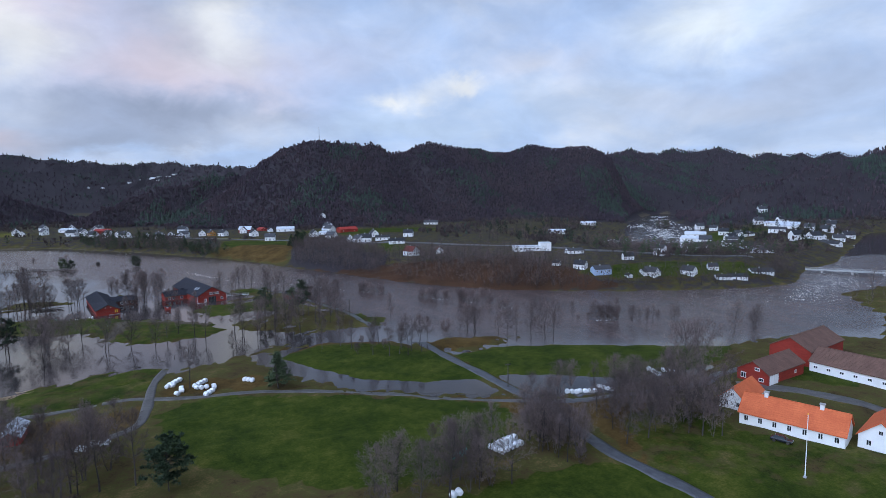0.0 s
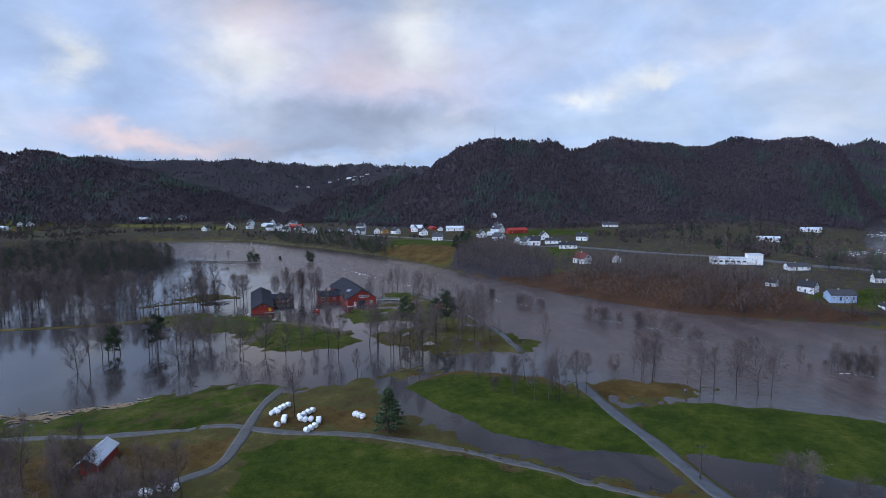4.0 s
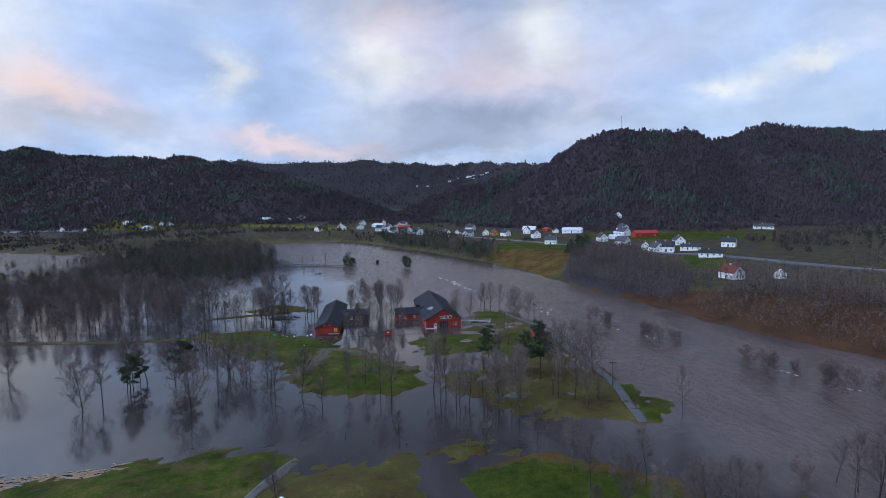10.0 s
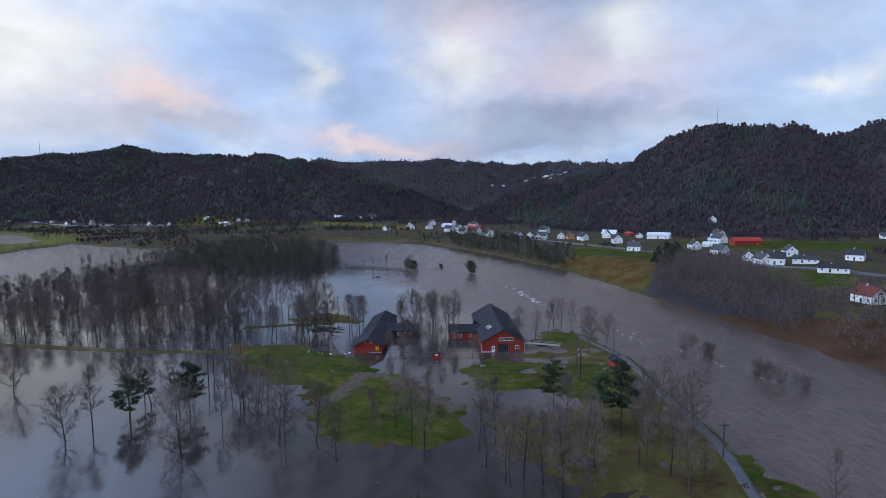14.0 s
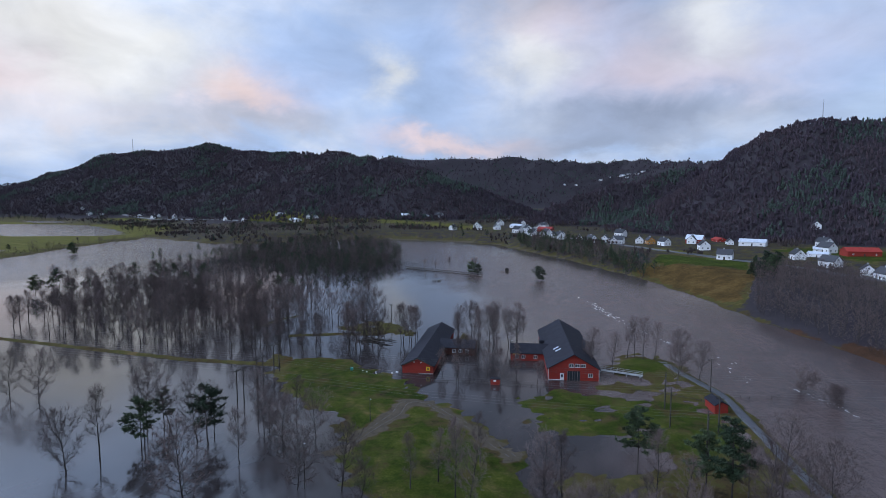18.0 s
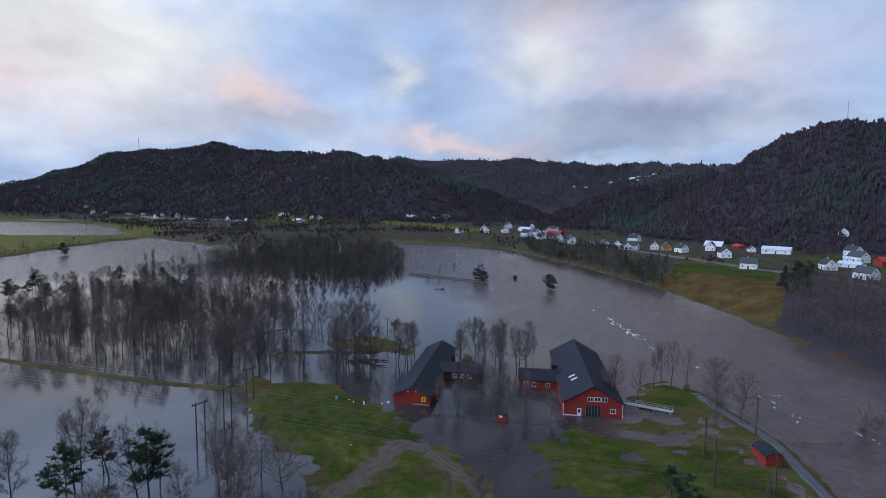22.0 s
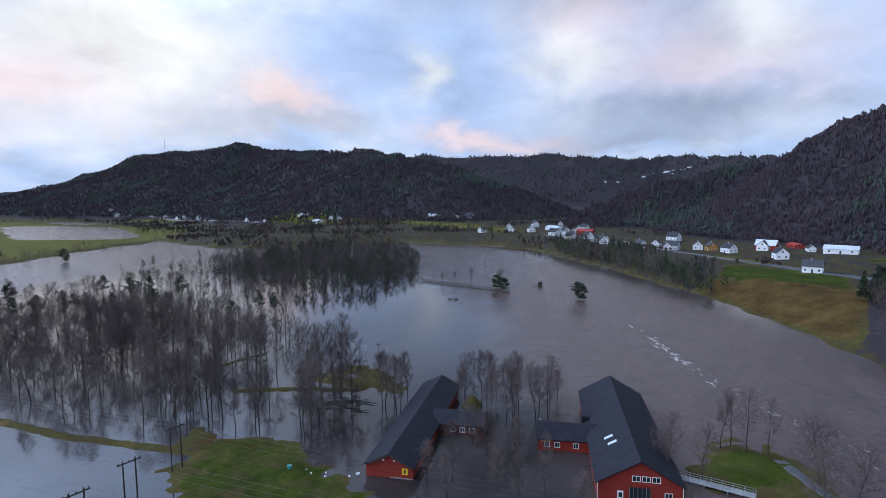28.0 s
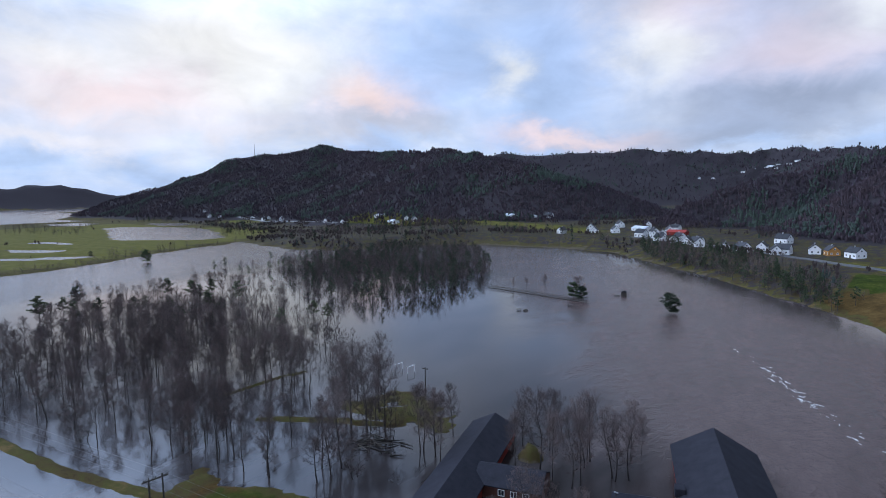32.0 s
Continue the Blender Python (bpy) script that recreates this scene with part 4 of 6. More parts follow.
stuff_trees("bracken_shrubs", "low brown shrubs on the bracken bank", [(96, 2), (120, 26), (150, 22), (190, -20), (192, -66), (170, -86), (140, -64), (112, -28)], 430, ["shrub", "shrub", "shrub", "clump"], 0.4, 0.85, 2.2)
stuff_trees("peninsula_woods", "bare trees behind the riverside houses", [(240, -60), (330, -100), (400, -70), (380, 0), (300, 40), (250, 10)], 330, ["alder", "clump", "birch", "clump", "pine"], 0.55, 0.85, 3.0)
stuff_trees("peninsula_shore_shrubs", "brown shrubs along the riverside gardens", [(140, -66), (197, -98), (260, -123), (300, -126), (340, -104), (352, -96), (340, -88), (300, -114), (262, -113), (200, -90), (146, -52)], 260, ["shrub", "shrub", "clump"], 0.55, 0.95, 1.5)
stuff_trees("garden_trees", "bare garden trees between the riverside houses", [(170, -40), (200, -96), (262, -118), (310, -118), (300, -90), (240, -70), (220, -30)], 90, ["clump", "shrub", "alder"], 0.45, 0.7, 4.0)
stuff_trees("farm_bank_woods", "bare trees on the bank beyond the farm", [(262, -190), (292, -158), (420, -150), (430, -210), (300, -230)], 50, ["clump", "alder", "shrub"], 0.6, 0.9, 5)
stuff_trees("works_woods", "bare trees behind the works building", [(190, 60), (250, 10), (360, 130), (480, 260), (420, 330), (300, 260)], 110, ["alder", "birch", "pine"], 0.6, 0.9, 6, -28)
stuff_trees("east_village_woods", "trees among the eastern village houses", [(400, -60), (560, -10), (700, 120), (680, 200), (540, 120), (420, 0)], 90, ["alder", "pine", "clump"], 0.6, 0.9, 8)
stuff_trees("west_shore_hedge", "low bare hedge along the western field shore", [(-500, 22), (-516, 90), (-570, 204), (-596, 305), (-606, 305), (-584, 204), (-530, 90), (-512, 22)], 420, ["shrub", "shrub", "shrub", "clump"], 0.5, 0.95, 3)
stuff_trees("west_field_copse", "brown bare copse beyond the western field", [(-940, 262), (-1090, 210), (-1500, 330), (-1310, 396), (-1180, 380)], 190, ["clump", "alder", "shrub"], 0.5, 0.8, 9)
stuff_trees("lake_hedge", "row of bare trees standing in the western lake", [(-1080, 425), (-960, 478), (-940, 470), (-1060, 415)], 34, ["shrub", "clump"], 0.5, 0.8, 4)
stuff_trees("west_far_woods", "bare wood on the plain below the western hill", [(-700, 340), (-800, 410), (-960, 490), (-1250, 580), (-1500, 600), (-1300, 520), (-1060, 530), (-760, 470), (-640, 380)], 240, ["alder", "clump", "alder", "pine"], 0.6, 0.9, 8)
stuff_trees("upriver_islet_woods", "bare wooded islet in the upper river", [(590, 262), (604, 262), (650, 318), (640, 326), (606, 295)], 34, ["alder", "clump", "alder", "pine"], 0.6, 0.9, 4, 99)
# thickets in the foreground
scatter([(53, -236), (62, -232), (62, -250), (55, -257), (51, -248)], 34, ["shrub", "clump", "broad", "birch"], 0.5, 0.85, 1.7, "thicket by the bale stack")
scatter([(76, -233), (97, -231), (103, -250), (90, -260), (78, -248)], 42, ["birch", "clump", "broad", "alder", "shrub"], 0.55, 1.0, 2.0, "thicket by the farm lane")
scatter([(-75, -196), (-30, -208), (-24, -230), (-40, -250), (-90, -240)], 64, ["alder", "clump", "broad", "birch", "shrub"], 0.55, 0.95, 2.4, "thicket by the road")


# ---------------------------------------------------------------- the red barns
def slab(pts, thick):
    """A roof slope: a quadrilateral given thickness downwards."""
    bm = bmesh.new()
    a = [bm.verts.new(p) for p in pts]
    b = [bm.verts.new(Vector(p) - Vector((0, 0, thick))) for p in pts]
    bm.faces.new(a)
    bm.faces.new(b[::-1])
    for i in range(len(a)):
        j = (i + 1) % len(a)
        bm.faces.new((a[i], b[i], b[j], a[j]))
    bmesh.ops.recalc_face_normals(bm, faces=bm.faces[:])
    return bm


def gable_body(w, l, eave, ridge, base=-1.0):
    bm = bmesh.new()
    pts = [(-w / 2, base), (w / 2, base), (w / 2, eave), (0, ridge), (-w / 2, eave)]
    f = [bm.verts.new((x, 0, z)) for x, z in pts]
    g = [bm.verts.new((x, l, z)) for x, z in pts]
    bm.faces.new(f)
    bm.faces.new(g[::-1])
    for i in range(5):
        j = (i + 1) % 5
        bm.faces.new((f[j], f[i], g[i], g[j]))
    bmesh.ops.recalc_face_normals(bm, faces=bm.faces[:])
    return bm


def barn(name, label, m, w, l, eave, ridge, over=0.5):
    top = new(name)
    top.matrix_world = m
    tagged(top, label, "barn")
    part("wall", gable_body(w, l, eave, ridge), RED, top)
    k = (ridge - eave) / (w / 2)
    for s, nm in ((-1, "roof_slope"), (1, "roof_slope")):
        e = (w / 2 + over)
        ze = ridge - k * e + 0.25
        part(nm, slab([(0, -over, ridge + 0.25), (s * e, -over, ze), (s * e, l + over, ze), (0, l + over, ridge + 0.25)], 0.22), SLATE, top)
    return top


west_barn = barn("west_barn", "red wooden barn with a dark slate roof, standing in water", pose(-56.9, -41.2, 0, 0, 0, 14.5), 9.8, 48, 2.6, 5.0)
east_barn = barn("east_barn", "large red barn with skylights and dark slate roof in water", pose(-10.9, -28.5, 0, 0, 0, 17), 15.0, 47, 3.6, 7.9)


def put_box(name, lo, hi, mat, parent, label="", bevel=0.0):
    return part(name, box(lo, hi, bevel), mat, parent, label)


DARK = stained("tarred_wood", (0.03, 0.026, 0.022), (0.08, 0.07, 0.06), 2, 0.85)
GREYWOOD = stained("weathered_wood", (0.10, 0.09, 0.08), (0.24, 0.22, 0.20), 2, 0.85, rand=0.3)
WRAP = stained("white_bale_wrap", (0.66, 0.68, 0.70), (0.86, 0.87, 0.88), 1.2, 0.35, bump=0.3, rand=0.2, spec=0.5)
TEAL = stained("green_bale_wrap", (0.03, 0.20, 0.17), (0.08, 0.34, 0.29), 1.2, 0.4, bump=0.3)
YELLOW = stained("yellow_sign_paint", (0.75, 0.45, 0.02), (0.85, 0.55, 0.04), 1, 0.5)
CONCRETE = stained("wet_concrete", (0.22, 0.22, 0.22), (0.42, 0.42, 0.42), 0.8, 0.7)
GRAVEL = stained("wet_gravel_road", (0.044, 0.040, 0.038), (0.112, 0.104, 0.098), 0.6, 0.5, bump=0.3)
BROWNROOF = stained("brown_tile_roof", (0.085, 0.045, 0.035), (0.17, 0.095, 0.07), 0.4, 0.8, bump=0.2)
GREYROOF = stained("pale_metal_roof", (0.42, 0.45, 0.50), (0.60, 0.64, 0.70), 0.3, 0.4)
BLACKROOF = stained("black_tile_roof", (0.020, 0.021, 0.025), (0.050, 0.050, 0.056), 0.4, 0.7, rand=0.5)
REDROOF = stained("red_sheet_roof", (0.24, 0.026, 0.020), (0.38, 0.042, 0.03), 0.3, 0.6)
MAROON = stained("dark_red_tile_roof", (0.085, 0.020, 0.016), (0.15, 0.032, 0.024), 0.3, 0.75)
BLUEWALL = stained("pale_blue_boards", (0.30, 0.40, 0.55), (0.40, 0.50, 0.66), 0.5, 0.7)
OCHRE = stained("ochre_boards", (0.32, 0.15, 0.04), (0.45, 0.22, 0.06), 0.5, 0.75)
FOAM = stained("white_river_foam", (0.55, 0.54, 0.53), (0.85, 0.85, 0.85), 1.5, 0.8)
STRAW = stained("matted_reeds", (0.13, 0.085, 0.05), (0.30, 0.21, 0.13), 1.5, 0.9)
MUD = stained("wet_mud", (0.026, 0.020, 0.015), (0.095, 0.078, 0.060), 1.6, 0.6, bump=0.4)
DARKRED = stained("dark_brown_boards", (0.055, 0.020, 0.014), (0.10, 0.036, 0.024), 0.4, 0.8)
METAL = stained("galvanised_steel", (0.35, 0.36, 0.38), (0.52, 0.53, 0.55), 2, 0.4, 0.8)

# ---- parts of the barns
for s in (-1, 1):
    put_box("barge_board", (-0.08, -0.62, -0.12), (5.2, -0.54, 0.18), DARK, west_barn).matrix_local = Matrix.Translation((0, 0, 5.0)) @ Euler((0, math.atan2(2.4, 4.9) if s > 0 else math.pi - math.atan2(2.4, 4.9), 0)).to_matrix().to_4x4()
put_box("base_strip", (0.2, -0.06, 0.05), (4.9, -0.02, 0.26), CONCRETE, west_barn, "pale base board above the water")
sign = put_box("sign", (2.7, -0.12, 1.0), (3.9, -0.04, 2.3), YELLOW, west_barn, "yellow notice board on the gable")
put_box("mark", (3.1, -0.135, 1.25), (3.5, -0.122, 2.05), DARK, sign)
for x in (-1.1, 1.1):
    put_box("lamp", (x - 0.16, -0.32, 3.55), (x + 0.16, -0.02, 3.85), WHITE, west_barn, "white outdoor lamp", 0.05)


def window(parent, x, z, w, h, m=None, cross=True, name="window", depth=0.05):
    """A window in the wall y=0 of its thing: frame bars round a dark pane."""
    bm = bmesh.new()
    t = 0.12
    for lo, hi in (((-w / 2, 0), (-w / 2 + t, h)), ((w / 2 - t, 0), (w / 2, h)), ((-w / 2 + t, 0), (w / 2 - t, t)), ((-w / 2 + t, h - t), (w / 2 - t, h))):
        add_box(bm, (lo[0], -depth, lo[1]), (hi[0], -0.005, hi[1]))
    if cross:
        add_box(bm, (-0.04, -depth * 0.8, t), (0.04, -0.006, h - t))
    at = (m or Matrix()) @ Matrix.Translation((x, 0, z))
    fr = part(name, bm, WHITE, parent, "white painted window frame")
    fr.matrix_local = at
    pane = part("pane", box((-w / 2 + t, -0.02, t), (w / 2 - t, -0.004, h - t)), GLASS, fr)
    return fr


for k in range(3):
    window(east_barn, -1.9 + k * 1.75 + 1.2, 4.0, 1.5, 1.15)
window(east_barn, 5.0, 1.0, 1.4, 1.3)
door = put_box("door", (-4.0, -0.1, 0.0), (-2.9, -0.02, 2.1), WHITE, east_barn, "white painted door")
put_box("pane", (-3.75, -0.115, 0.9), (-3.15, -0.102, 1.8), GLASS, door)
gate = put_box("glazed_door", (-1.9, -0.07, 0.0), (1.9, -0.02, 2.9), GLASS, east_barn, "dark glazed double doors with thin bars")
for k in range(6):
    put_box("bar", (-1.9 + k * 0.745, -0.1, 0.0), (-1.82 + k * 0.745, -0.072, 2.9), GREYWOOD, gate)
put_box("base_strip", (-7.5, -0.06, 0.02), (-4.05, -0.02, 0.22), WHITE, east_barn, "pale base board above the water")
for lo, s in (((-7.55, -0.05), 1), ((7.43, -0.05), 1)):
    put_box("corner_board", (lo[0], lo[1], -0.5), (lo[0] + 0.12, lo[1] + 0.2, 3.5), WHITE, east_barn)
KE = (7.9 - 3.6) / 7.5
for yy, u in ((11.2, 2.6), (14.2, 3.0)):
    sk = part("skylight", box((-0.95, -0.45, 0.0), (0.95, 0.45, 0.10), 0.02), GREYROOF, east_barn, "bright roof skylight")
    sk.matrix_local = Matrix.Translation((-u - 1.0, yy, 7.9 + 0.25 - KE * (u + 1.0) + 0.01)) @ Euler((0, -math.atan(KE), 0)).to_matrix().to_4x4()
put_box("dormer", (-8.6, 26.5, 3.4), (-6.9, 28.5, 5.0), SLATE, east_barn, "small dark dormer at the eave", 0.1)


def wing(parent, m, l, w, eave, ridge, wins, wall):
    """A low wing that joins a barn; its own ridge runs along x."""
    bm = gable_body(w, l, eave, ridge)
    turn = m @ Euler((0, 0, -math.pi / 2)).to_matrix().to_4x4()
    body = part("wing", bm, wall, parent)
    body.matrix_local = turn
    k = (ridge - eave) / (w / 2)
    for s in (-1, 1):
        e = w / 2 + 0.45
        sl = part("roof", slab([(0, -0.4, ridge + 0.2), (s * e, -0.4, ridge - k * e + 0.2), (s * e, l, ridge - k * e + 0.2), (0, l, ridge + 0.2)], 0.2), SLATE, parent)
        sl.matrix_local = turn
    for x in wins:
        window(parent, x, 0.75, 1.25, 1.25, m @ Matrix.Translation((0, -w / 2 - 0.0, 0)))


# low wings between the barns
wing(east_barn, Matrix.Translation((-18.5, 22.5, 0)), 14, 8.0, 2.7, 4.8, (2.0, 4.2, 8.2), RED)
ban = put_box("banner", (-17.9, 18.38, 2.15), (-15.6, 18.44, 2.55), YELLOW, east_barn, "yellow banner over the windows")
wing(west_barn, Matrix.Translation((3.5, 26.0, 0)), 12.5, 8.0, 2.6, 4.4, (5.0, 7.3, 9.6), DARKRED)


# ---------------------------------------------------------------- houses
def house_kind(w, l, eave, ridge, wall, roof, wins=3, chimney=True, over=0.4):
    """A dwelling built once, with walls, roof slopes, windows, door and chimney; gables face -y and +y."""
    top = new("house")
    part("wall", gable_body(w, l, eave, ridge, -1.5), wall, top)
    k = (ridge - eave) / (w / 2)
    for s in (-1, 1):
        e = w / 2 + over
        part("roof_slope", slab([(0, -over, ridge + 0.22), (s * e, -over, ridge - k * e + 0.22), (s * e, l + over, ridge - k * e + 0.22), (0, l + over, ridge + 0.22)], 0.2), roof, top)
    side = Euler((0, 0, math.pi / 2)).to_matrix().to_4x4()
    trim = WHITE
    for x in (-w / 4, w / 4):
        window(top, x, 1.0, 1.2, 1.3, depth=0.08)
    if ridge > 5.5:
        window(top, 0, eave + 0.35, 1.2, 1.2, depth=0.08)
    for s in (-1, 1):
        for i in range(wins):
            y = l * (i + 0.5) / wins
            m = Matrix.Translation((s * w / 2, y, 0)) @ Euler((0, 0, s * math.pi / 2)).to_matrix().to_4x4()
            if i == wins // 2 and s < 0:
                d = part("door", box((-0.5, -0.07, 0), (0.5, -0.005, 2.05)), DARK, top, "dark front door")
                d.matrix_local = m
            else:
                window(top, 0, 1.0, 1.2, 1.25, m, depth=0.08)
    if chimney:
        part("chimney", box((-0.4, l * 0.55, ridge - 0.6), (0.4, l * 0.55 + 0.7, ridge + 0.9), 0.03), CONCRETE, top)
    return top


STYLES = {
    "white": house_kind(7.2, 9.5, 3.8, 7.0, WHITE, BLACKROOF),
    "low": house_kind(8.0, 15, 2.6, 4.6, WHITE, BLACKROOF, 4),
    "red_top": house_kind(7.5, 10, 3.6, 7.0, WHITE, MAROON),
    "red": house_kind(8.5, 14, 3.6, 7.2, RED, GREYROOF, 2, False),
    "blue": house_kind(8.0, 13, 3.0, 5.4, BLUEWALL, BLACKROOF, 4),
    "ochre": house_kind(7.0, 8.5, 3.6, 6.6, OCHRE, BLACKROOF),
    "hall": house_kind(15, 26, 4.0, 7.0, RED, REDROOF, 3, False),
    "pale": house_kind(10, 18, 3.0, 5.0, WHITE, GREYROOF, 3, False),
    "tower": house_kind(8.0, 8.0, 6.2, 8.6, WHITE, BLACKROOF, 2),
}
HOUSE_LABEL = {
    "white": "white wooden house with a black gable roof", "low": "long low white house under a black roof",
    "red_top": "white wooden house with a dark red roof", "red": "red farm building with a pale metal roof",
    "blue": "pale blue wooden house on the river bank", "ochre": "ochre wooden house in the village row",
    "hall": "large red hall with a red sheet roof", "pale": "white building with a pale metal roof", "tower": "tall square white two-storey house",
}
used = set()


def settle(style, x, y, turn, size=1.0, group="houses of the village"):
    z = float(ground_at(x, y))
    z = max(z, 0.0)
    m = Matrix.LocRotScale((x, y, z - 0.05), Euler((0, 0, radians(turn))), None)
    src = STYLES[style]
    if style in used:
        ob = copy_thing(src, m)
    else:
        used.add(style)
        ob = src
        ob.matrix_basis = m
    if size != 1.0:
        ob.scale = (size,) * 3
    return tagged(ob, HOUSE_LABEL[style], "house", group)


ROW = [(-173, 481), (-162, 464), (-151, 452), (-157, 484), (-142, 438), (-146, 466), (-134, 424), (-124, 413), (-121, 436), (-110, 397), (-96, 380), (-98, 402), (-75, 364), (-60, 359), (-52, 372), (-40, 345), (-32, 352), (-18, 354), (7, 335), (26, 348), (36, 303), (52, 250), (93, 249), (106, 209), (114, 181), (121, 166), (131, 167), (144, 199), (120, 289), (130, 400), (-185, 560), (-142, 520), (-224, 489), (-212, 545), (-259, 476)]
for i, (x, y) in enumerate(ROW):
    settle("white", x, y, (18, 70, 5, 40, -10)[i % 5] + RNG.uniform(-8, 8), RNG.uniform(0.9, 1.12))
for style, x, y, turn, size in (
    ("ochre", -7, 345, 20, 1), ("white", -200, 491, 30, 1.1), ("pale", -172, 512, 60, 1.1), ("white", -146, 495, 20, 1.1), ("hall", -128, 486, 80, 0.7),
    ("red", 36, 352, 70, 1), ("hall", 52, 362, 20, 0.55), ("white", 57, 341, 10, 0.7), ("pale", 83, 334, 75, 1.0), ("white", -36, 410, 60, 1.1),
    ("white", 128, 340, 30, 1.1), ("pale", 123, 294, 80, 0.8), ("hall", 143, 276, 100, 0.8), ("low", 149, 166, 70, 0.9), ("low", 152, 131, 75, 0.95), ("white", 175, 172, 60, 1.0),
    ("low", 277, 357, 75, 1.2), ("red_top", 131, 44, 25, 1.0), ("red_top", 152, 48, -20, 0.75), 
    
    ("low", 241, -10, 80, 0.8), ("white", 190, -56, 30, 0.5), ("white", 199, -70, 30, 0.75), ("blue", 208, -80, 78, 0.8), ("tower", 284, -47, 20, 0.85), ("white", 250, -53, 70, 0.7),
    ("low", 233, -94, 72, 0.7), ("white", 229, -97, 20, 0.8), ("white", 214, -92, 0, 0.4), ("white", 250, -105, 15, 0.8), ("white", 269, -104, 60, 0.6), ("low", 266, -116, 65, 0.6), ("low", 276, -118, 62, 0.7), ("low", 300, -116, 62, 0.85), ("pale", 525, 334, 60, 1.2), ("pale", 385, 214, 60, 1.0), ("pale", 112, 262, 60, 0.7),
):
    settle(style, x, y, turn, size)
EAST = ((614, 217), (591, 174), (538, 113), (534, 94), (536, 82), (464, 85), (451, 60), (423, -11), (434, -18), (502, 3), (594, 52), (518, -7), (503, -31), (602, 17), (718, 106), (698, 151), (690, 157), (730, 212))
for x, y in ((507, 117), (422, 31), (482, 59), (478, 46), (409, 33), (388, -38), (404, -40), (507, -9), (589, 31), (553, -4), (627, 91), (681, 179), (636, 122), (560, 60), (600, 75), (530, 80), (450, 30), (660, 70)) + EAST:
    settle(RNG.choice(("white", "low", "pale", "white")), x, y, RNG.uniform(0, 90), RNG.uniform(0.9, 1.2), "houses of the eastern village")
for x, y in ((-1252, 654), (-1190, 631), (-1165, 639), (-1071, 658), (-1003, 634), (-995, 645), (-930, 627), (-735, 566), (-685, 558), (-634, 588), (-578, 571), (-570, 588), (-553, 589), (-404, 639), (-376, 648), (-352, 663), (-234, 505)):
    settle(RNG.choice(("white", "low", "pale", "white")), x, y, RNG.uniform(0, 90), RNG.uniform(1.0, 1.3), "farmhouses at the hill foot")
for x, y in ((-268, 2018), (-219, 2152), (-176, 2160), (-337, 1854), (-142, 2138), (-244, 2081), (-198, 2158), (-372, 1823), (-180, 2100), (-120, 2145)):
    settle(RNG.choice(("white", "pale", "low")), x, y, RNG.uniform(0, 90), RNG.uniform(1.0, 1.3), "houses on the far hillside")
for style, src in STYLES.items():
    if style not in used:
        for o in (*src.children_recursive, src):
            bpy.data.objects.remove(o)

# the works by the road
z0 = float(ground_at(212, 12))
works = new("works_building")
works.matrix_world = pose(199, 16, z0, 0, 0, -21)
tagged(works, "long white flat-roofed works beside the valley road", "building")
put_box("hall", (0, 0, -1), (20, 9, 3.4), WHITE, works)
put_box("tower", (20, 0, -1), (28, 9, 5.8), WHITE, works)
put_box("roof_edge", (-0.2, -0.2, 3.4), (20, 9.2, 3.65), GREYROOF, works)
put_box("roof_edge", (19.8, -0.2, 5.8), (28.2, 9.2, 6.05), GREYROOF, works)
for k in range(6):
    put_box("window", (1.0 + 3.2 * k, -0.06, 1.2), (2.9 + 3.2 * k, -0.01, 2.2), GLASS, works)


# ---------------------------------------------------------------- the farm
def farm_house(m, w, l, eave, ridge, wall, roof, label, rows, over=0.35, name="farmhouse"):
    top = new(name)
    top.matrix_world = m
    tagged(top, label, "house", "farm buildings")
    part("wall", gable_body(w, l, eave, ridge, -0.6), wall, top)
    k = (ridge - eave) / (w / 2)
    for s in (-1, 1):
        e = w / 2 + over
        sl = part("roof_slope", slab([(0, -over, ridge + 0.25), (s * e, -over, ridge - k * e + 0.25), (s * e, l + over, ridge - k * e + 0.25), (0, l + over, ridge + 0.25)], 0.2), roof, top)
        for b in range(int(e / 0.42)):
            part("tile_course", box((0.02, -over - 0.02, -0.01), (0.10, l + over + 0.02, 0.05)), roof, sl).matrix_local = Matrix.Translation((s * (0.3 + b * 0.42), 0, ridge + 0.25 - k * (0.3 + b * 0.42))) @ Euler((0, s * math.atan(k), 0)).to_matrix().to_4x4()
    part("ridge_cap", box((-0.14, -over, ridge + 0.2), (0.14, l + over, ridge + 0.36), 0.04), roof, top)
    for s, n, z, ww, hh in rows:
        for i in range(n):
            y = l * (i + 0.5) / n
            mm = Matrix.Translation((s * w / 2, y, 0)) @ Euler((0, 0, s * math.pi / 2)).to_matrix().to_4x4()
            window(top, 0, z, ww, hh, mm, depth=0.08)
    return top


def chimney(parent, x, y, z):
    c = part("chimney", box((x - 0.4, y - 0.4, z - 0.9), (x + 0.4, y + 0.4, z + 0.9), 0.03), WHITE, parent, "white plastered chimney")
    part("chimney_cap", box((x - 0.55, y - 0.55, z + 0.9), (x + 0.55, y + 0.55, z + 1.05), 0.02), CONCRETE, c)


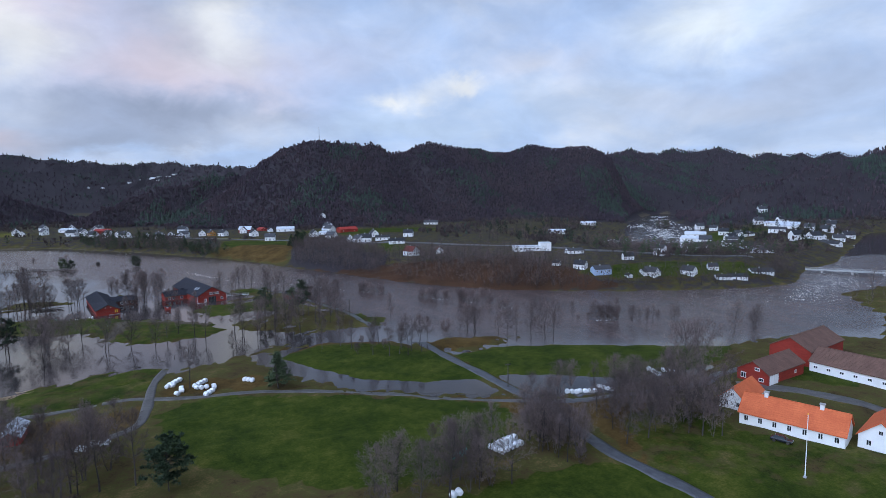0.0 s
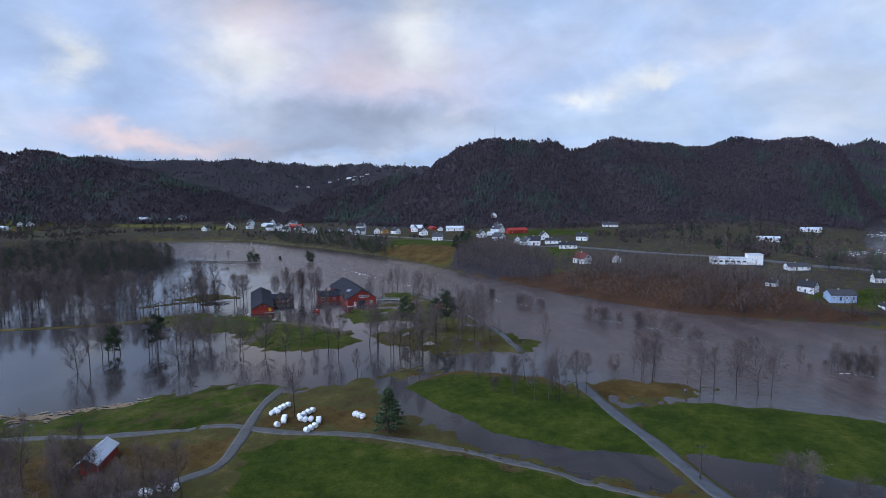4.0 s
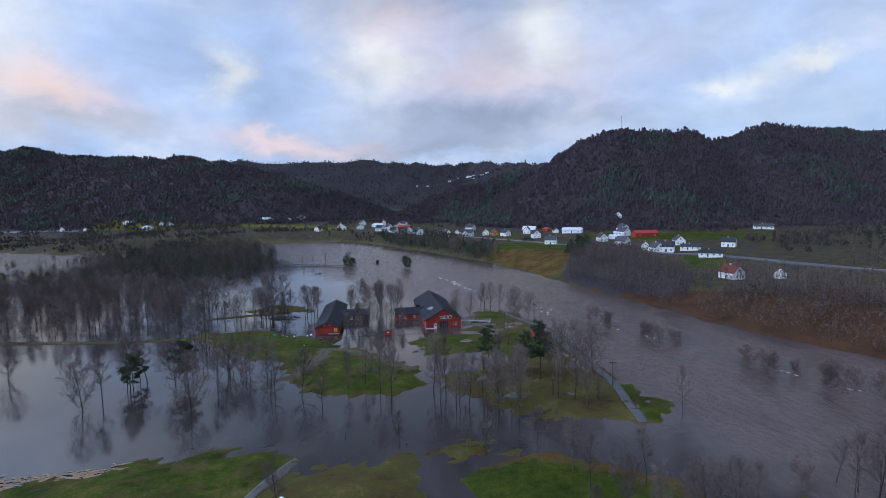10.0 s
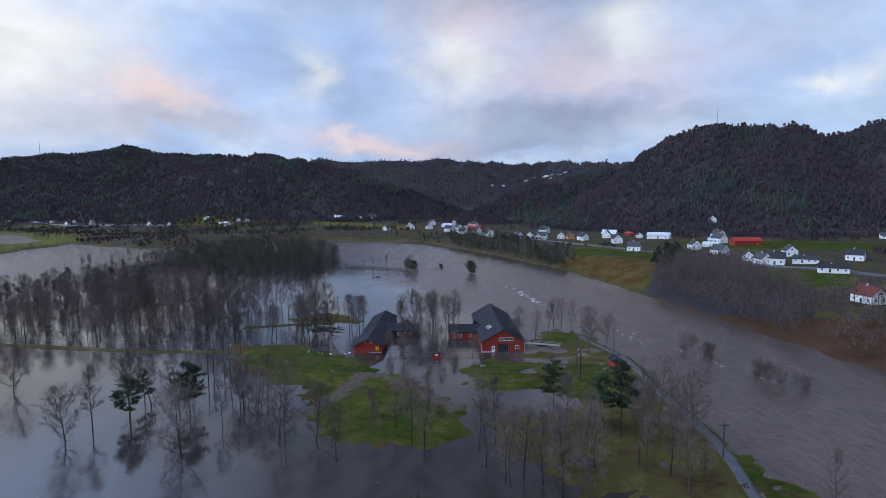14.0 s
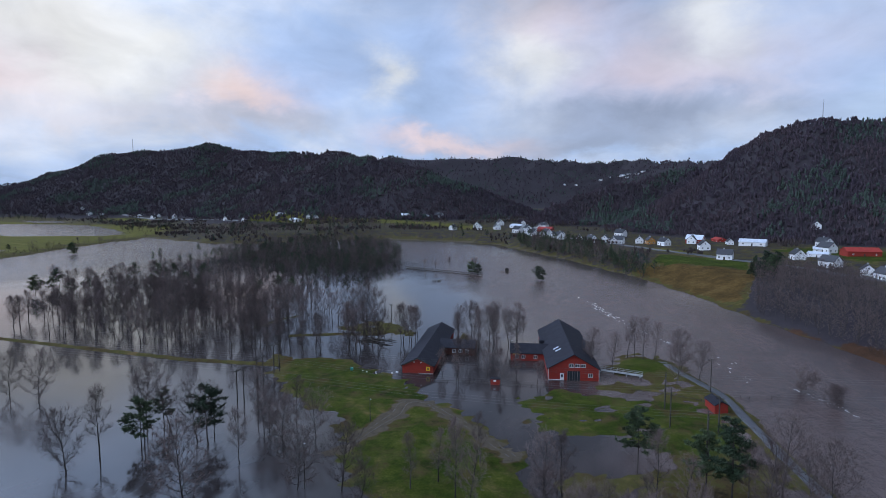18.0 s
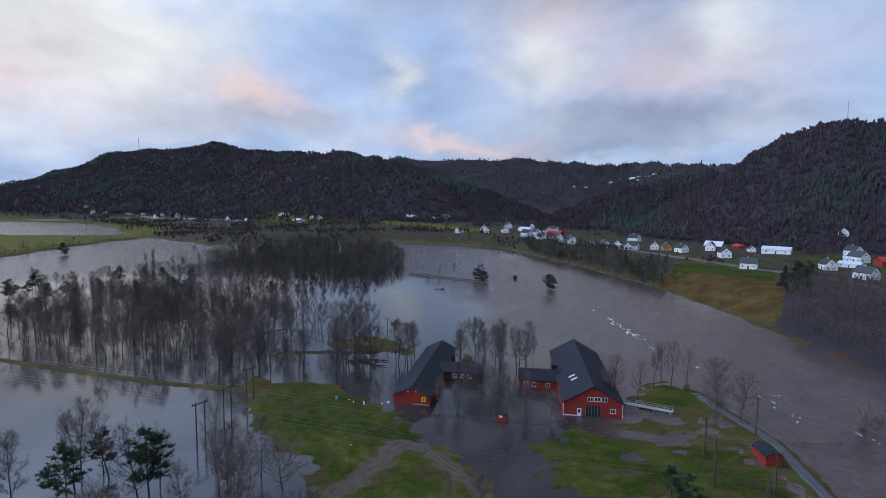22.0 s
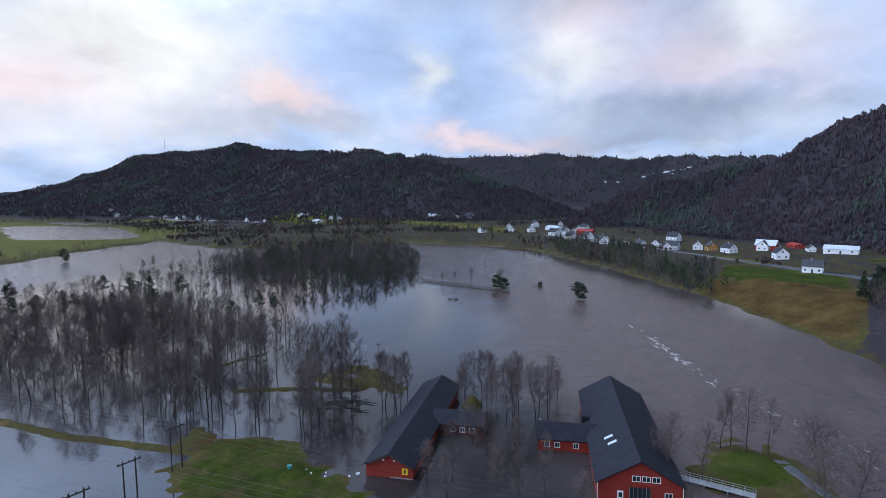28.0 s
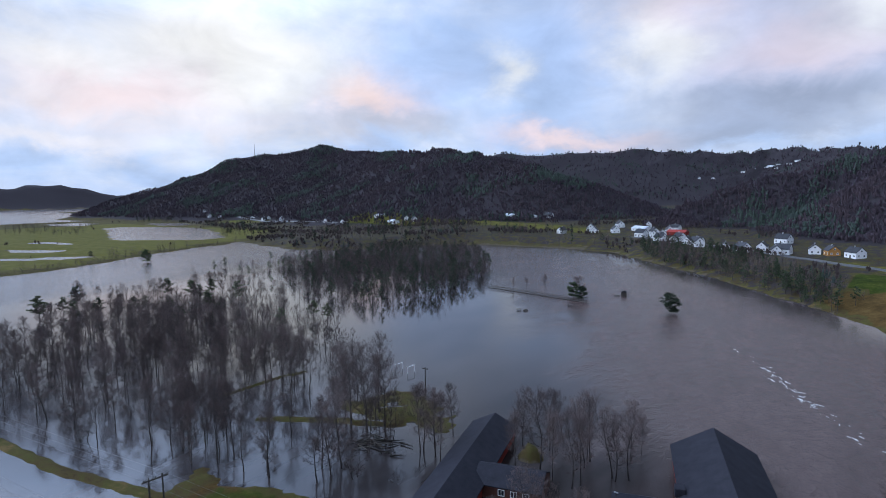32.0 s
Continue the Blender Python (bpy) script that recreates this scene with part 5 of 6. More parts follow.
FZ = 0.85
main = farm_house(pose(106.0, -252.9, FZ, 0, 0, 202), 8.0, 20.5, 2.8, 6.3, WHITE, TILE, "long white farmhouse with an orange tiled roof", ((1, 7, 0.9, 1.0, 1.4), (-1, 7, 0.9, 1.0, 1.4)))
chimney(main, 0, 4.5, 6.5)
chimney(main, 0, 15.5, 6.5)
annex = farm_house(pose(107.4, -248.2, FZ, 0, 0, -72), 6.0, 12, 2.8, 5.5, WHITE, TILE, "white farmhouse wing with an orange tiled roof", ((1, 3, 1.0, 1.0, 1.3),))
for x in (-1.4, 1.4):
    window(annex, x, 0.9, 1.0, 1.3, depth=0.08)
window(annex, 0, 3.4, 0.8, 0.9, depth=0.08)
side_house = farm_house(pose(115, -277.2, FZ, 0, 0, -72), 7.6, 15, 3.0, 6.3, WHITE, TILE, "white farm dwelling with an orange tiled roof", ((1, 4, 1.0, 1.1, 1.4),))
for x in (-1.9, 1.9):
    window(side_house, x, 0.9, 1.0, 1.3, depth=0.08)
window(side_house, 0, 3.7, 0.9, 1.0, depth=0.08)
red_a = farm_house(pose(129.5, -236.6, FZ, 0, 0, -80), 8.8, 20, 3.2, 6.0, RED, BROWNROOF, "dark red farm barn with a brown tiled roof", ((1, 2, 1.0, 1.0, 1.0),), name="farm_barn")
window(red_a, -2.6, 0.8, 1.5, 1.6, depth=0.08)
window(red_a, 2.4, 0.8, 1.3, 1.0, depth=0.08)
window(red_a, 1.2, 3.6, 1.3, 0.9, depth=0.08)
for k in range(2):
    d = part("barn_door", box((-1.1, -0.12, 0), (1.1, -0.02, 2.8)), WHITE, red_a, "white double door")
    d.matrix_local = Matrix.Translation((4.4, 1.6 + 2.4 * k, 0)) @ Euler((0, 0, math.pi / 2)).to_matrix().to_4x4()
red_b = farm_house(pose(155, -229.5, FZ, 0, 0, -78), 12, 24, 4.8, 8.2, RED, BROWNROOF, "tall red farm barn with a brown tiled roof", (), name="farm_barn")
long_barn = farm_house(pose(159, -236, FZ, 0, 0, 188), 11, 62, 3.0, 6.4, WHITE, BROWNROOF, "long low white byre with a brown tiled roof", ((1, 18, 1.1, 1.2, 0.9),), name="byre")


# ---------------------------------------------------------------- roads
def smooth_line(pts, step=2.0):
    out = []
    p = [np.array(pts[0])] + [np.array(q) for q in pts] + [np.array(pts[-1])]
    for i in range(1, len(p) - 2):
        n = max(2, int(np.hypot(*(p[i + 1] - p[i])) / step))
        for k in range(n):
            t = k / n
            out.append(0.5 * (2 * p[i] + (p[i + 1] - p[i - 1]) * t + (2 * p[i - 1] - 5 * p[i] + 4 * p[i + 1] - p[i + 2]) * t * t + (3 * p[i] - p[i - 1] - 3 * p[i + 1] + p[i + 2]) * t ** 3))
    out.append(p[-2])
    return np.array(out)


def ribbon(name, label, pts, width, mat, lift=0.06, step=2.0, least=-9.0, category="road", kind="structure"):
    """A road laid on the ground, with a thickness that reaches into it."""
    c = smooth_line(pts, step)
    d = np.gradient(c, axis=0)
    d /= np.linalg.norm(d, axis=1)[:, None] + 1e-9
    nrm = np.stack([-d[:, 1], d[:, 0]], 1)
    cols = np.linspace(-0.5, 0.5, 5)
    w = width * (1 + 0.10 * np.sin(np.arange(len(c)) * 0.7))
    v, rows = [], len(c)
    for k, s in enumerate(cols):
        p = c + nrm * (s * w)[:, None]
        z = ground_at(p[:, 0], p[:, 1])
        v.append(np.stack([p[:, 0], p[:, 1], np.maximum(z, least) + lift + 0.03 * (1 - 4 * s * s)], 1))
    top = np.stack(v, 1).reshape(-1, 3)
    low = top - np.array([0, 0, 0.35])
    faces, m = [], 5
    for i in range(rows - 1):
        for k in range(4):
            a = i * m + k
            faces.append((a, a + m, a + m + 1, a + 1)[::-1])
        for k in (0, 4):
            a = i * m + k
            b = a + rows * m
            faces.append((a, a + m, b + m, b) if k == 0 else (a + m, a, b, b + m))
    me = mesh_from(name, np.concatenate([top, low]), faces, [mat], True)
    return tagged(new(name, me), label, category, kind=kind)


ribbon("road_field", "grey gravel farm road round the green field", [(-260, -205), (-130, -186), (-82, -178), (-58, -178), (-36, -175), (-28, -177), (-19, -180), (0, -184), (17, -191), (30, -198), (40, -205), (49, -212), (58, -218), (68, -224)], 2.3, GRAVEL)
ribbon("road_lane", "wet asphalt lane between flooded fields", [(60, -154), (62, -179), (64, -193), (65, -204), (66, -214), (68, -224), (66, -237), (65, -252), (67, -264), (69, -280), (72, -340)], 3.4, ASPHALT, 0.08)
ribbon("road_south", "gravel track towards the thicket", [(-28, -177), (-28, -186), (-29, -195), (-33, -199), (-45, -206), (-90, -214)], 2.6, GRAVEL, 0.08)
ribbon("road_shore", "gravel track ending in the flood", [(-28, -177), (-28, -164), (-26, -148), (-24, -138)], 2.3, GRAVEL, 0.07)
ribbon("road_farm", "asphalt road into the farm yard", [(68, -224), (80, -227), (100, -230), (116, -232), (124, -228), (134, -227), (146, -226)], 3.2, ASPHALT, 0.07)
ribbon("road_yard", "gravel farm yard between the buildings", [(124, -236), (134, -246), (140, -262), (132, -280)], 4.6, GRAVEL, 0.09)
ribbon("road_river", "wet asphalt road along the river bank", [(13, 0), (18, -8), (24, -17), (30, -27), (34, -42), (40, -64), (47, -88), (49, -106), (50.5, -120)], 2.5, ASPHALT, 0.06)
ribbon("road_valley", "valley road past the village", [(-175, 460), (-120, 425), (-60, 370), (-28, 333), (2, 302), (32, 271), (61, 239), (89, 205), (123, 159), (152, 136), (176, 91), (206, 55), (225, 30), (260, -15), (330, -80)], 7.0, ASPHALT, 0.25, 6)
for k, off in enumerate((-0.9, 0.8)):
    ribbon("track_rut", "wet muddy wheel rut across the lawn", [(x + off + 0.5 * math.sin(1.7 * i + k), y + 0.4 * off) for i, (x, y) in enumerate(TRACK)], 0.4, MUD, -0.02, 1.2)
ribbon("road_hill", "pale road at the foot of the hill", [(-1120, 655), (-1040, 645), (-980, 625), (-900, 612), (-700, 560)], 8.0, GRAVEL, 0.5, 15)


# ---------------------------------------------------------------- round bales
def bale_mesh(name, mat, seed):
    rng = random.Random(seed)
    prof = [(0.0, -0.60), (0.40, -0.61), (0.60, -0.56), (0.655, -0.42), (0.66, 0.0), (0.655, 0.42), (0.60, 0.56), (0.40, 0.61), (0.0, 0.60)]
    v, fc, n = [], [], 14
    for r, y in prof:
        for k in range(n):
            a = 6.2832 * k / n
            rr = r * (1 + rng.uniform(-0.025, 0.025))
            v.append((rr * math.cos(a), y + rng.uniform(-0.015, 0.015), 0.64 + rr * math.sin(a) * 0.97))
    for i in range(len(prof) - 1):
        for k in range(n):
            fc.append((i * n + k, i * n + (k + 1) % n, (i + 1) * n + (k + 1) % n, (i + 1) * n + k))
    return mesh_from(name, v, fc, [mat], True)


WHITE_BALES = [bale_mesh("round_bale", WRAP, s) for s in range(3)]
TEAL_BALE = bale_mesh("round_bale", TEAL, 9)


def bale(x, y, turn, lift=0.0, teal=False, group="wrapped round bales"):
    z = float(ground_at(x, y))
    ob = new("round_bale", TEAL_BALE if teal else RNG.choice(WHITE_BALES))
    ob.matrix_world = pose(x, y, z - 0.03 + lift, 0, 0, turn)
    tagged(ob, "round bale in teal plastic wrap" if teal else "round hay bale wrapped in white plastic", "bale", group)


PILES = [
    [(-24, -169, 1), (-22.6, -168.6, 1), (-21, -164, 4), (-14, -169, 4), (-13.5, -174.5, 2), (-21, -177, 1), (-20, -175, 3), (-16, -174, 1), (-11.5, -176, 2), (-12, -178.2, 3), (-1, -174, 3)],
    [(81, -220.6, 3), (86, -222, 4), (91, -223.2, 4), (112, -219, 4), (118, -218.6, 3), (-38, -206, 2), (-34, -204, 3), (29, -256, 2)],
]
for pile in PILES:
    for x, y, n in pile:
        turn = RNG.choice((10, 60, 100, 140)) + RNG.uniform(-10, 10)
        c, s = math.cos(radians(turn + 90)), math.sin(radians(turn + 90))
        for k in range(n):
            bale(x + c * 1.36 * k + RNG.uniform(-0.1, 0.1), y + s * 1.36 * k + RNG.uniform(-0.1, 0.1), turn + 90 + RNG.uniform(-8, 8))
for row in range(3):
    for k in range(5):
        bale(43.6 + 1.45 * k - 0.5 * row, -245.4 + 0.55 * k + 1.35 * row, 20 + RNG.uniform(-6, 6))
for k in range(4):
    bale(44.0 + 1.45 * k, -243.9 + 0.55 * k, 20 + RNG.uniform(-6, 6), 1.12)
for x, y in ((33.6, -243.6), (35, -242.9), (36.4, -242.2)):
    bale(x, y, 62, 0, True)


# ---------------------------------------------------------------- poles and wires
def pole(x, y, tall, name="power_pole", label="tarred wooden power pole", arm=0.0, turn=0.0, stay=False):
    z = float(ground_at(x, y))
    top = new(name)
    top.matrix_world = pose(x, y, z, 0, 0, turn)
    tagged(top, label, "pole")
    v, fc = [], []
    tube(v, fc, Vector((0, 0, -0.3)), Vector((0, 0, tall - z)), 0.17, 0.12, 8)
    child("shaft", tri_mesh("shaft", v, fc, DARK), top)
    if arm:
        a = put_box("cross_arm", (-arm, -0.08, tall - z - 0.5), (arm, 0.08, tall - z - 0.32), DARK, top)
        for k in (-0.9, 0.0, 0.9):
            put_box("insulator", (k * arm - 0.07, -0.07, tall - z - 0.31), (k * arm + 0.07, 0.07, tall - z - 0.02), GLASS, a, "", 0.03)
    return top


def h_frame(x, y, turn, tall=9.6, gap=2.2):
    """Two poles joined by one cross arm with three insulators."""
    z = min(float(ground_at(x, y)), 0.6)
    top = new("twin_power_pole")
    top.matrix_world = pose(x, y, 0, 0, 0, turn)
    tagged(top, "twin wooden power pole with a cross arm", "pole", "poles of the power line")
    for s in (-1, 1):
        v, fc = [], []
        tube(v, fc, Vector((s * gap / 2, 0, z - 0.4)), Vector((s * gap / 2, 0, tall)), 0.17, 0.13, 8)
        child("shaft", tri_mesh("shaft", v, fc, DARK), top)
    a = put_box("cross_arm", (-gap * 0.95, -0.1, tall - 0.6), (gap * 0.95, 0.1, tall - 0.38), DARK, top)
    for k in (-1, 0, 1):
        put_box("insulator", (k * gap * 0.85 - 0.07, -0.07, tall - 0.37), (k * gap * 0.85 + 0.07, 0.07, tall - 0.05), GLASS, a, "", 0.03)
    return top


CABLE = stained("dull_steel_cable", (0.10, 0.10, 0.10), (0.18, 0.18, 0.18), 1, 0.6, 0.5)


def wire(a, b, sag, r=0.016):
    v, fc = [], []
    a, b = Vector(a), Vector(b)
    n = 14
    pts = [a.lerp(b, k / n) - Vector((0, 0, sag * 4 * (k / n) * (1 - k / n))) for k in range(n + 1)]
    for p in pts:
        for k in range(3):
            v.append(p + Vector((0, math.cos(2.1 * k) * r, math.sin(2.1 * k) * r)))
    for i in range(n):
        for k in range(3):
            c, d = i * 3 + k, i * 3 + (k + 1) % 3
            fc.extend(((c, d, d + 3), (c, d + 3, c + 3)))
    ob = new("power_wire", tri_mesh("power_wire", v, fc, CABLE))
    tagged(ob, "thin sagging steel power line wire", "wire", "wires of the power line")


LINES = [[(-320, -104), (-90, -82), (24, -67), (150, -42)], [(-320, -92), (-92.5, -71.5), (16.5, -54), (150, -28)], [(-320, -80), (-98, -58), (15, -42), (140, -18)]]
for line in LINES:
    spots = []
    for k, (x, y) in enumerate(line):
        if k == 3:
            spots.append((x, y, 17))
            continue
        h_frame(x, y, 83 + 7 * (k > 1))
        spots.append((x, y, 9.4))
    for p, q in zip(spots, spots[1:]):
        for o in (-1.8, 0, 1.8):
            wire((p[0], p[1] + o, p[2]), (q[0], q[1] + o, q[2]), 1.6)
    h_frame(line[3][0], line[3][1], 90, 17.2)
for x, y, tall in ((47, -96, 7.8), (26.5, -24, 9.8), (-97.6, 16.5, 8.2), (65.5, -209.5, 7.5), (199, -50, 18), (27, -53, 9.0)):
    pole(x, y, tall, arm=0.9)


def lamp_post(x, y, tall, heads=1):
    z = float(ground_at(x, y))
    top = new("street_lamp")
    top.matrix_world = pose(x, y, z)
    tagged(top, "slim dark street lamp post", "lamp", "lamp posts")
    v, fc = [], []
    tube(v, fc, Vector((0, 0, -0.3)), Vector((0, 0, tall - z)), 0.11, 0.07, 8)
    child("shaft", tri_mesh("shaft", v, fc, DARK), top)
    for k in range(heads):
        s = -1 if k else 1
        put_box("head", (0.05 * s - 0.3 * (s < 0) - 0.0, -0.14, tall - z - 0.1), (0.05 * s + 0.3 * (s > 0) + 0.0, 0.14, tall - z + 0.06), METAL, top, "pale lamp head", 0.03)


lamp_post(-47, -111, 9.0)
lamp_post(-51, -80, 6.2)
lamp_post(-34, -15, 6.5, 2)

# ---------------------------------------------------------------- fences, kiosk and shed
def fence(line, gap, tall, rails, label):
    pts = smooth_line(line, gap)
    top = new("fence")
    top.matrix_world = pose(pts[0][0], pts[0][1], 0)
    tagged(top, label, "fence")
    o = Vector((pts[0][0], pts[0][1], 0))
    bm0 = bpy.data.meshes.new("post")
    b = box((-0.08, -0.08, -0.8), (0.08, 0.08, tall), 0.02)
    b.to_mesh(bm0)
    b.free()
    bm0.materials.append(DARK)
    for p in pts:
        child("post", bm0, top, "", pose(p[0] - o.x, p[1] - o.y, RNG.uniform(-0.12, 0.05), RNG.uniform(-4, 4), RNG.uniform(-4, 4), 0))
    for r in range(rails):
        v, fc = [], []
        h = tall * (0.45 + 0.4 * r)
        for p, q in zip(pts, pts[1:]):
            tube(v, fc, Vector((*p, h)) - o, Vector((*q, h)) - o, 0.06, 0.06, 4)
        child("rail", tri_mesh("rail", v, fc, DARK), top)


fence([(-50, -46), (-39, -42.5), (-25, -39.5), (-16, -36)], 2.6, 0.75, 1, "dark wooden fence standing in flood water")
fence([(34, -25), (39, -24), (44, -20.5)], 2.4, 0.8, 1, "broken wooden fence in the river")
fence([(6, -31), (14, -31), (24, -32)], 2.4, 0.9, 1, "dark fence beside the east barn")
fence([(-24, -133), (10, -141), (24, -150)], 6, 0.9, 0, "row of bare fence posts in the meadow")
fence([(20, -193), (40, -202.5), (58, -213)], 5, 1.0, 1, "wire fence along the field road")

kiosk = new("red_kiosk")
kiosk.matrix_world = pose(-31.5, -41, 0, 0, 0, 10)
tagged(kiosk, "small red wooden kiosk standing in flood water", "kiosk")
put_box("body", (-1.35, -0.6, -0.8), (1.35, 0.6, 1.7), RED, kiosk)
put_box("roof", (-1.5, -0.8, 1.7), (1.5, 0.8, 1.85), SLATE, kiosk, "", 0.03)
put_box("notice", (-0.5, -0.64, 1.0), (0.3, -0.61, 1.5), WHITE, kiosk, "white notice with unreadable print")

shed = farm_house(pose(28.4, -39.5, 0, 0, 0, 22), 3.4, 5.5, 2.2, 3.1, RED, SLATE, "small red shed with a slate roof by the river road", (), 0.25, "red_shed")
boat_shed = farm_house(pose(-54, -196.5, 0.7, 0, 0, 4), 4.0, 9.5, 2.2, 3.5, RED, GREYROOF, "red shed with a wet metal roof by the track", (), 0.3, "small_shed")

# ---------------------------------------------------------------- jetty and tables in the water
jetty = new("jetty")
jetty.matrix_world = pose(-172, 178, 0, 0, 0, -13)
tagged(jetty, "wooden footbridge with railings over the flood", "footbridge")
put_box("deck", (0, -0.7, 0.12), (67, 0.7, 0.24), DARK, jetty)
for s in (-0.85, 0.85):
    put_box("handrail", (0, s - 0.05, 1.42), (67, s + 0.05, 1.52), DARK, jetty)
    put_box("mid_rail", (0, s - 0.04, 0.9), (67, s + 0.04, 0.98), DARK, jetty)
    for k in range(24):
        put_box("rail_post", (k * 2.9, s - 0.07, -1.0), (k * 2.9 + 0.14, s + 0.07, 1.42), DARK, jetty)
for x, y, t in ((-128, 130, 20), (-125, 131, 80), (-111, 151, 10), (-100, 187, 15), (-96.5, 189, 0)):
    tb = new("picnic_table")
    tb.matrix_world = pose(x, y, 0, 0, 0, t)
    tagged(tb, "dark wooden picnic table half under water", "table", "tables in the flooded park")
    put_box("tabletop", (-1.2, -0.45, 0.7), (1.2, 0.45, 0.78), DARK, tb)
    for s in (-1, 1):
        put_box("bench", (-1.2, s * 0.85 - 0.15, 0.3), (1.2, s * 0.85 + 0.15, 0.36), DARK, tb)
        put_box("leg", (s * 0.9 - 0.08, -0.8, -0.8), (s * 0.9 + 0.08, 0.8, 0.3), DARK, tb)
        put_box("upright", (s * 0.9 - 0.08, -0.1, 0.3), (s * 0.9 + 0.08, 0.1, 0.7), DARK, tb)
hut = farm_house(pose(-97, 189, 0, 0, 0, 10), 2.4, 2.4, 2.0, 2.5, DARK, SLATE, "small dark hut standing in the river", (), 0.2, "park_hut")

# ---------------------------------------------------------------- the bridge above the rapids
bridge = new("road_bridge")
bridge.matrix_world = pose(350, -103, 0, 0, 0, -54)
tagged(bridge, "low concrete road bridge over the white rapids", "bridge")
put_box("deck", (0, -2.2, 1.5), (50, 2.2, 2.1), CONCRETE, bridge)
for s in (-2.1, 2.1):
    put_box("parapet", (0, s - 0.1, 2.95), (50, s + 0.1, 3.1), CONCRETE, bridge)
    for k in range(18):
        put_box("parapet_post", (k * 2.9, s - 0.08, 2.1), (k * 2.9 + 0.16, s + 0.08, 2.95), CONCRETE, bridge)
for x in (9, 25, 41):
    put_box("pier", (x - 0.6, -1.9, -1.5), (x + 0.6, 1.9, 1.5), CONCRETE, bridge)

# ---------------------------------------------------------------- driftwood, reeds and foam
LOG = stained("wet_driftwood", (0.03, 0.026, 0.022), (0.09, 0.078, 0.066), 1.5, 0.8, rand=0.5)
for k in range(26):
    v, fc = [], []
    l = RNG.uniform(2.5, 7)
    tube(v, fc, Vector((-l / 2, 0, 0)), Vector((l / 2, 0, RNG.uniform(0, 0.2))), RNG.uniform(0.12, 0.24), 0.08, 6)
    ob = new("driftwood_log", tri_mesh("driftwood_log", v, fc, LOG))
    ob.matrix_world = pose(-90 + RNG.gauss(0, 3.2), -13 + RNG.gauss(0, 2.2), 0.12 + 0.14 * (k % 4), 0, RNG.uniform(-4, 4), RNG.gauss(20, 26))
    tagged(ob, "wet dark log in a pile of driftwood", "log", "driftwood pile")
for k in range(30):
    x, y = RNG.choice(((-91, -164), (-74, -159), (-45, -145), (-30, -139), (16, -137), (40, -140), (60, -219), (12, -184), (26, -197), (70, -152)))
    v, fc = [], []
    l = RNG.uniform(1.2, 3.5)
    tube(v, fc, Vector((-l / 2, 0, 0)), Vector((l / 2, 0.2, 0)), 0.09, 0.05, 5)
    ob = new("branch", tri_mesh("branch", v, fc, LOG))
    xx, yy = x + RNG.gauss(0, 4), y + RNG.gauss(0, 1.5)
    ob.matrix_world = pose(xx, yy, max(0.03, float(ground_at(xx, yy))) + 0.04, 0, 0, RNG.uniform(-50, 50))
    tagged(ob, "washed-up broken branch at the water's edge", "branch", "washed-up branches")


def flecks(name, label, spots, mat, size, count, spread, z=0.03, category="foam"):
    """Many small ragged flat patches floating on the water, in one mesh."""
    v, fc = [], []
    rng = random.Random(5)
    for x, y, ang in spots:
        ca, sa = math.cos(radians(ang)), math.sin(radians(ang))
        for _ in range(count):
            u, w = rng.gauss(0, spread[0]), rng.gauss(0, spread[1])
            cx, cy = x + ca * u - sa * w, y + sa * u + ca * w
            s, st = size * rng.uniform(0.3, 1.3), rng.uniform(1.3, 4.0)
            a0 = radians(ang) + rng.gauss(0, 0.35)
            n = len(v)
            zz = z + rng.uniform(0, 0.12)
            v.append((cx, cy, zz + 0.05 * size))
            for k in range(7):
                a = 6.2832 * k / 7
                r = s * rng.uniform(0.45, 1.0)
                px, py = r * st * math.cos(a), r * 0.5 * math.sin(a)
                v.append((cx + px * math.cos(a0) - py * math.sin(a0), cy + px * math.sin(a0) + py * math.cos(a0), zz - 0.03))
            for k in range(7):
                fc.append((n, n + 1 + k, n + 1 + (k + 1) % 7))
    ob = new(name, tri_mesh(name, v, fc, mat))
    tagged(ob, label, category, kind="stuff")


flecks("river_foam", "white foam crests where the river breaks over a bar", [(-16, 78, -55), (-10, 66, -55), (-20, 87, -60)], FOAM, 0.45, 16, (4, 0.9))
flecks("river_foam_line", "broken foam streaks along the current", [(-27, 102, -60), (-4, 55, -50), (3, 44, -45), (13, 30, -40), (27, 16, -40), (36, -3, -60)], FOAM, 0.35, 9, (7, 1.2))
flecks("rapids_foam", "white rapids at the bend by the bridge", [(300, -142, 25), (320, -135, 25), (340, -125, 20), (285, -150, 20), (360, -118, 10), (312, -150, 25), (270, -158, 20), (330, -142, 20)], FOAM, 0.22, 260, (13, 6))
# white flecks here stand for rapids and also for sky glare on the water
flecks("upper_rapids", "white water and painted sky glare of the swollen upper river", [(440, 95, 50), (475, 140, 55), (510, 180, 45), (560, 240, 50), (620, 250, 45), (680, 350, 45), (590, 310, 45), (740, 430, 45), (820, 510, 45), (400, 140, 20)], FOAM, 1.6, 90, (24, 9))
flecks("shrub_wake", "white wakes below drowned shrubs", [(52, -15, -60), (57, -22, -60), (70, -39, -55), (110, -92, -40), (118, -112, -40), (146, -155, -20), (100, -78, -50)], FOAM, 0.35, 9, (3, 0.6))
flecks("reed_wrack", "brown matted reeds washed against the shore", [(-86, -163, 12), (-76, -160, 18), (-68, -157, 22), (-92, -163, 5)], STRAW, 0.8, 60, (5, 1.4), 0.12, "reeds")
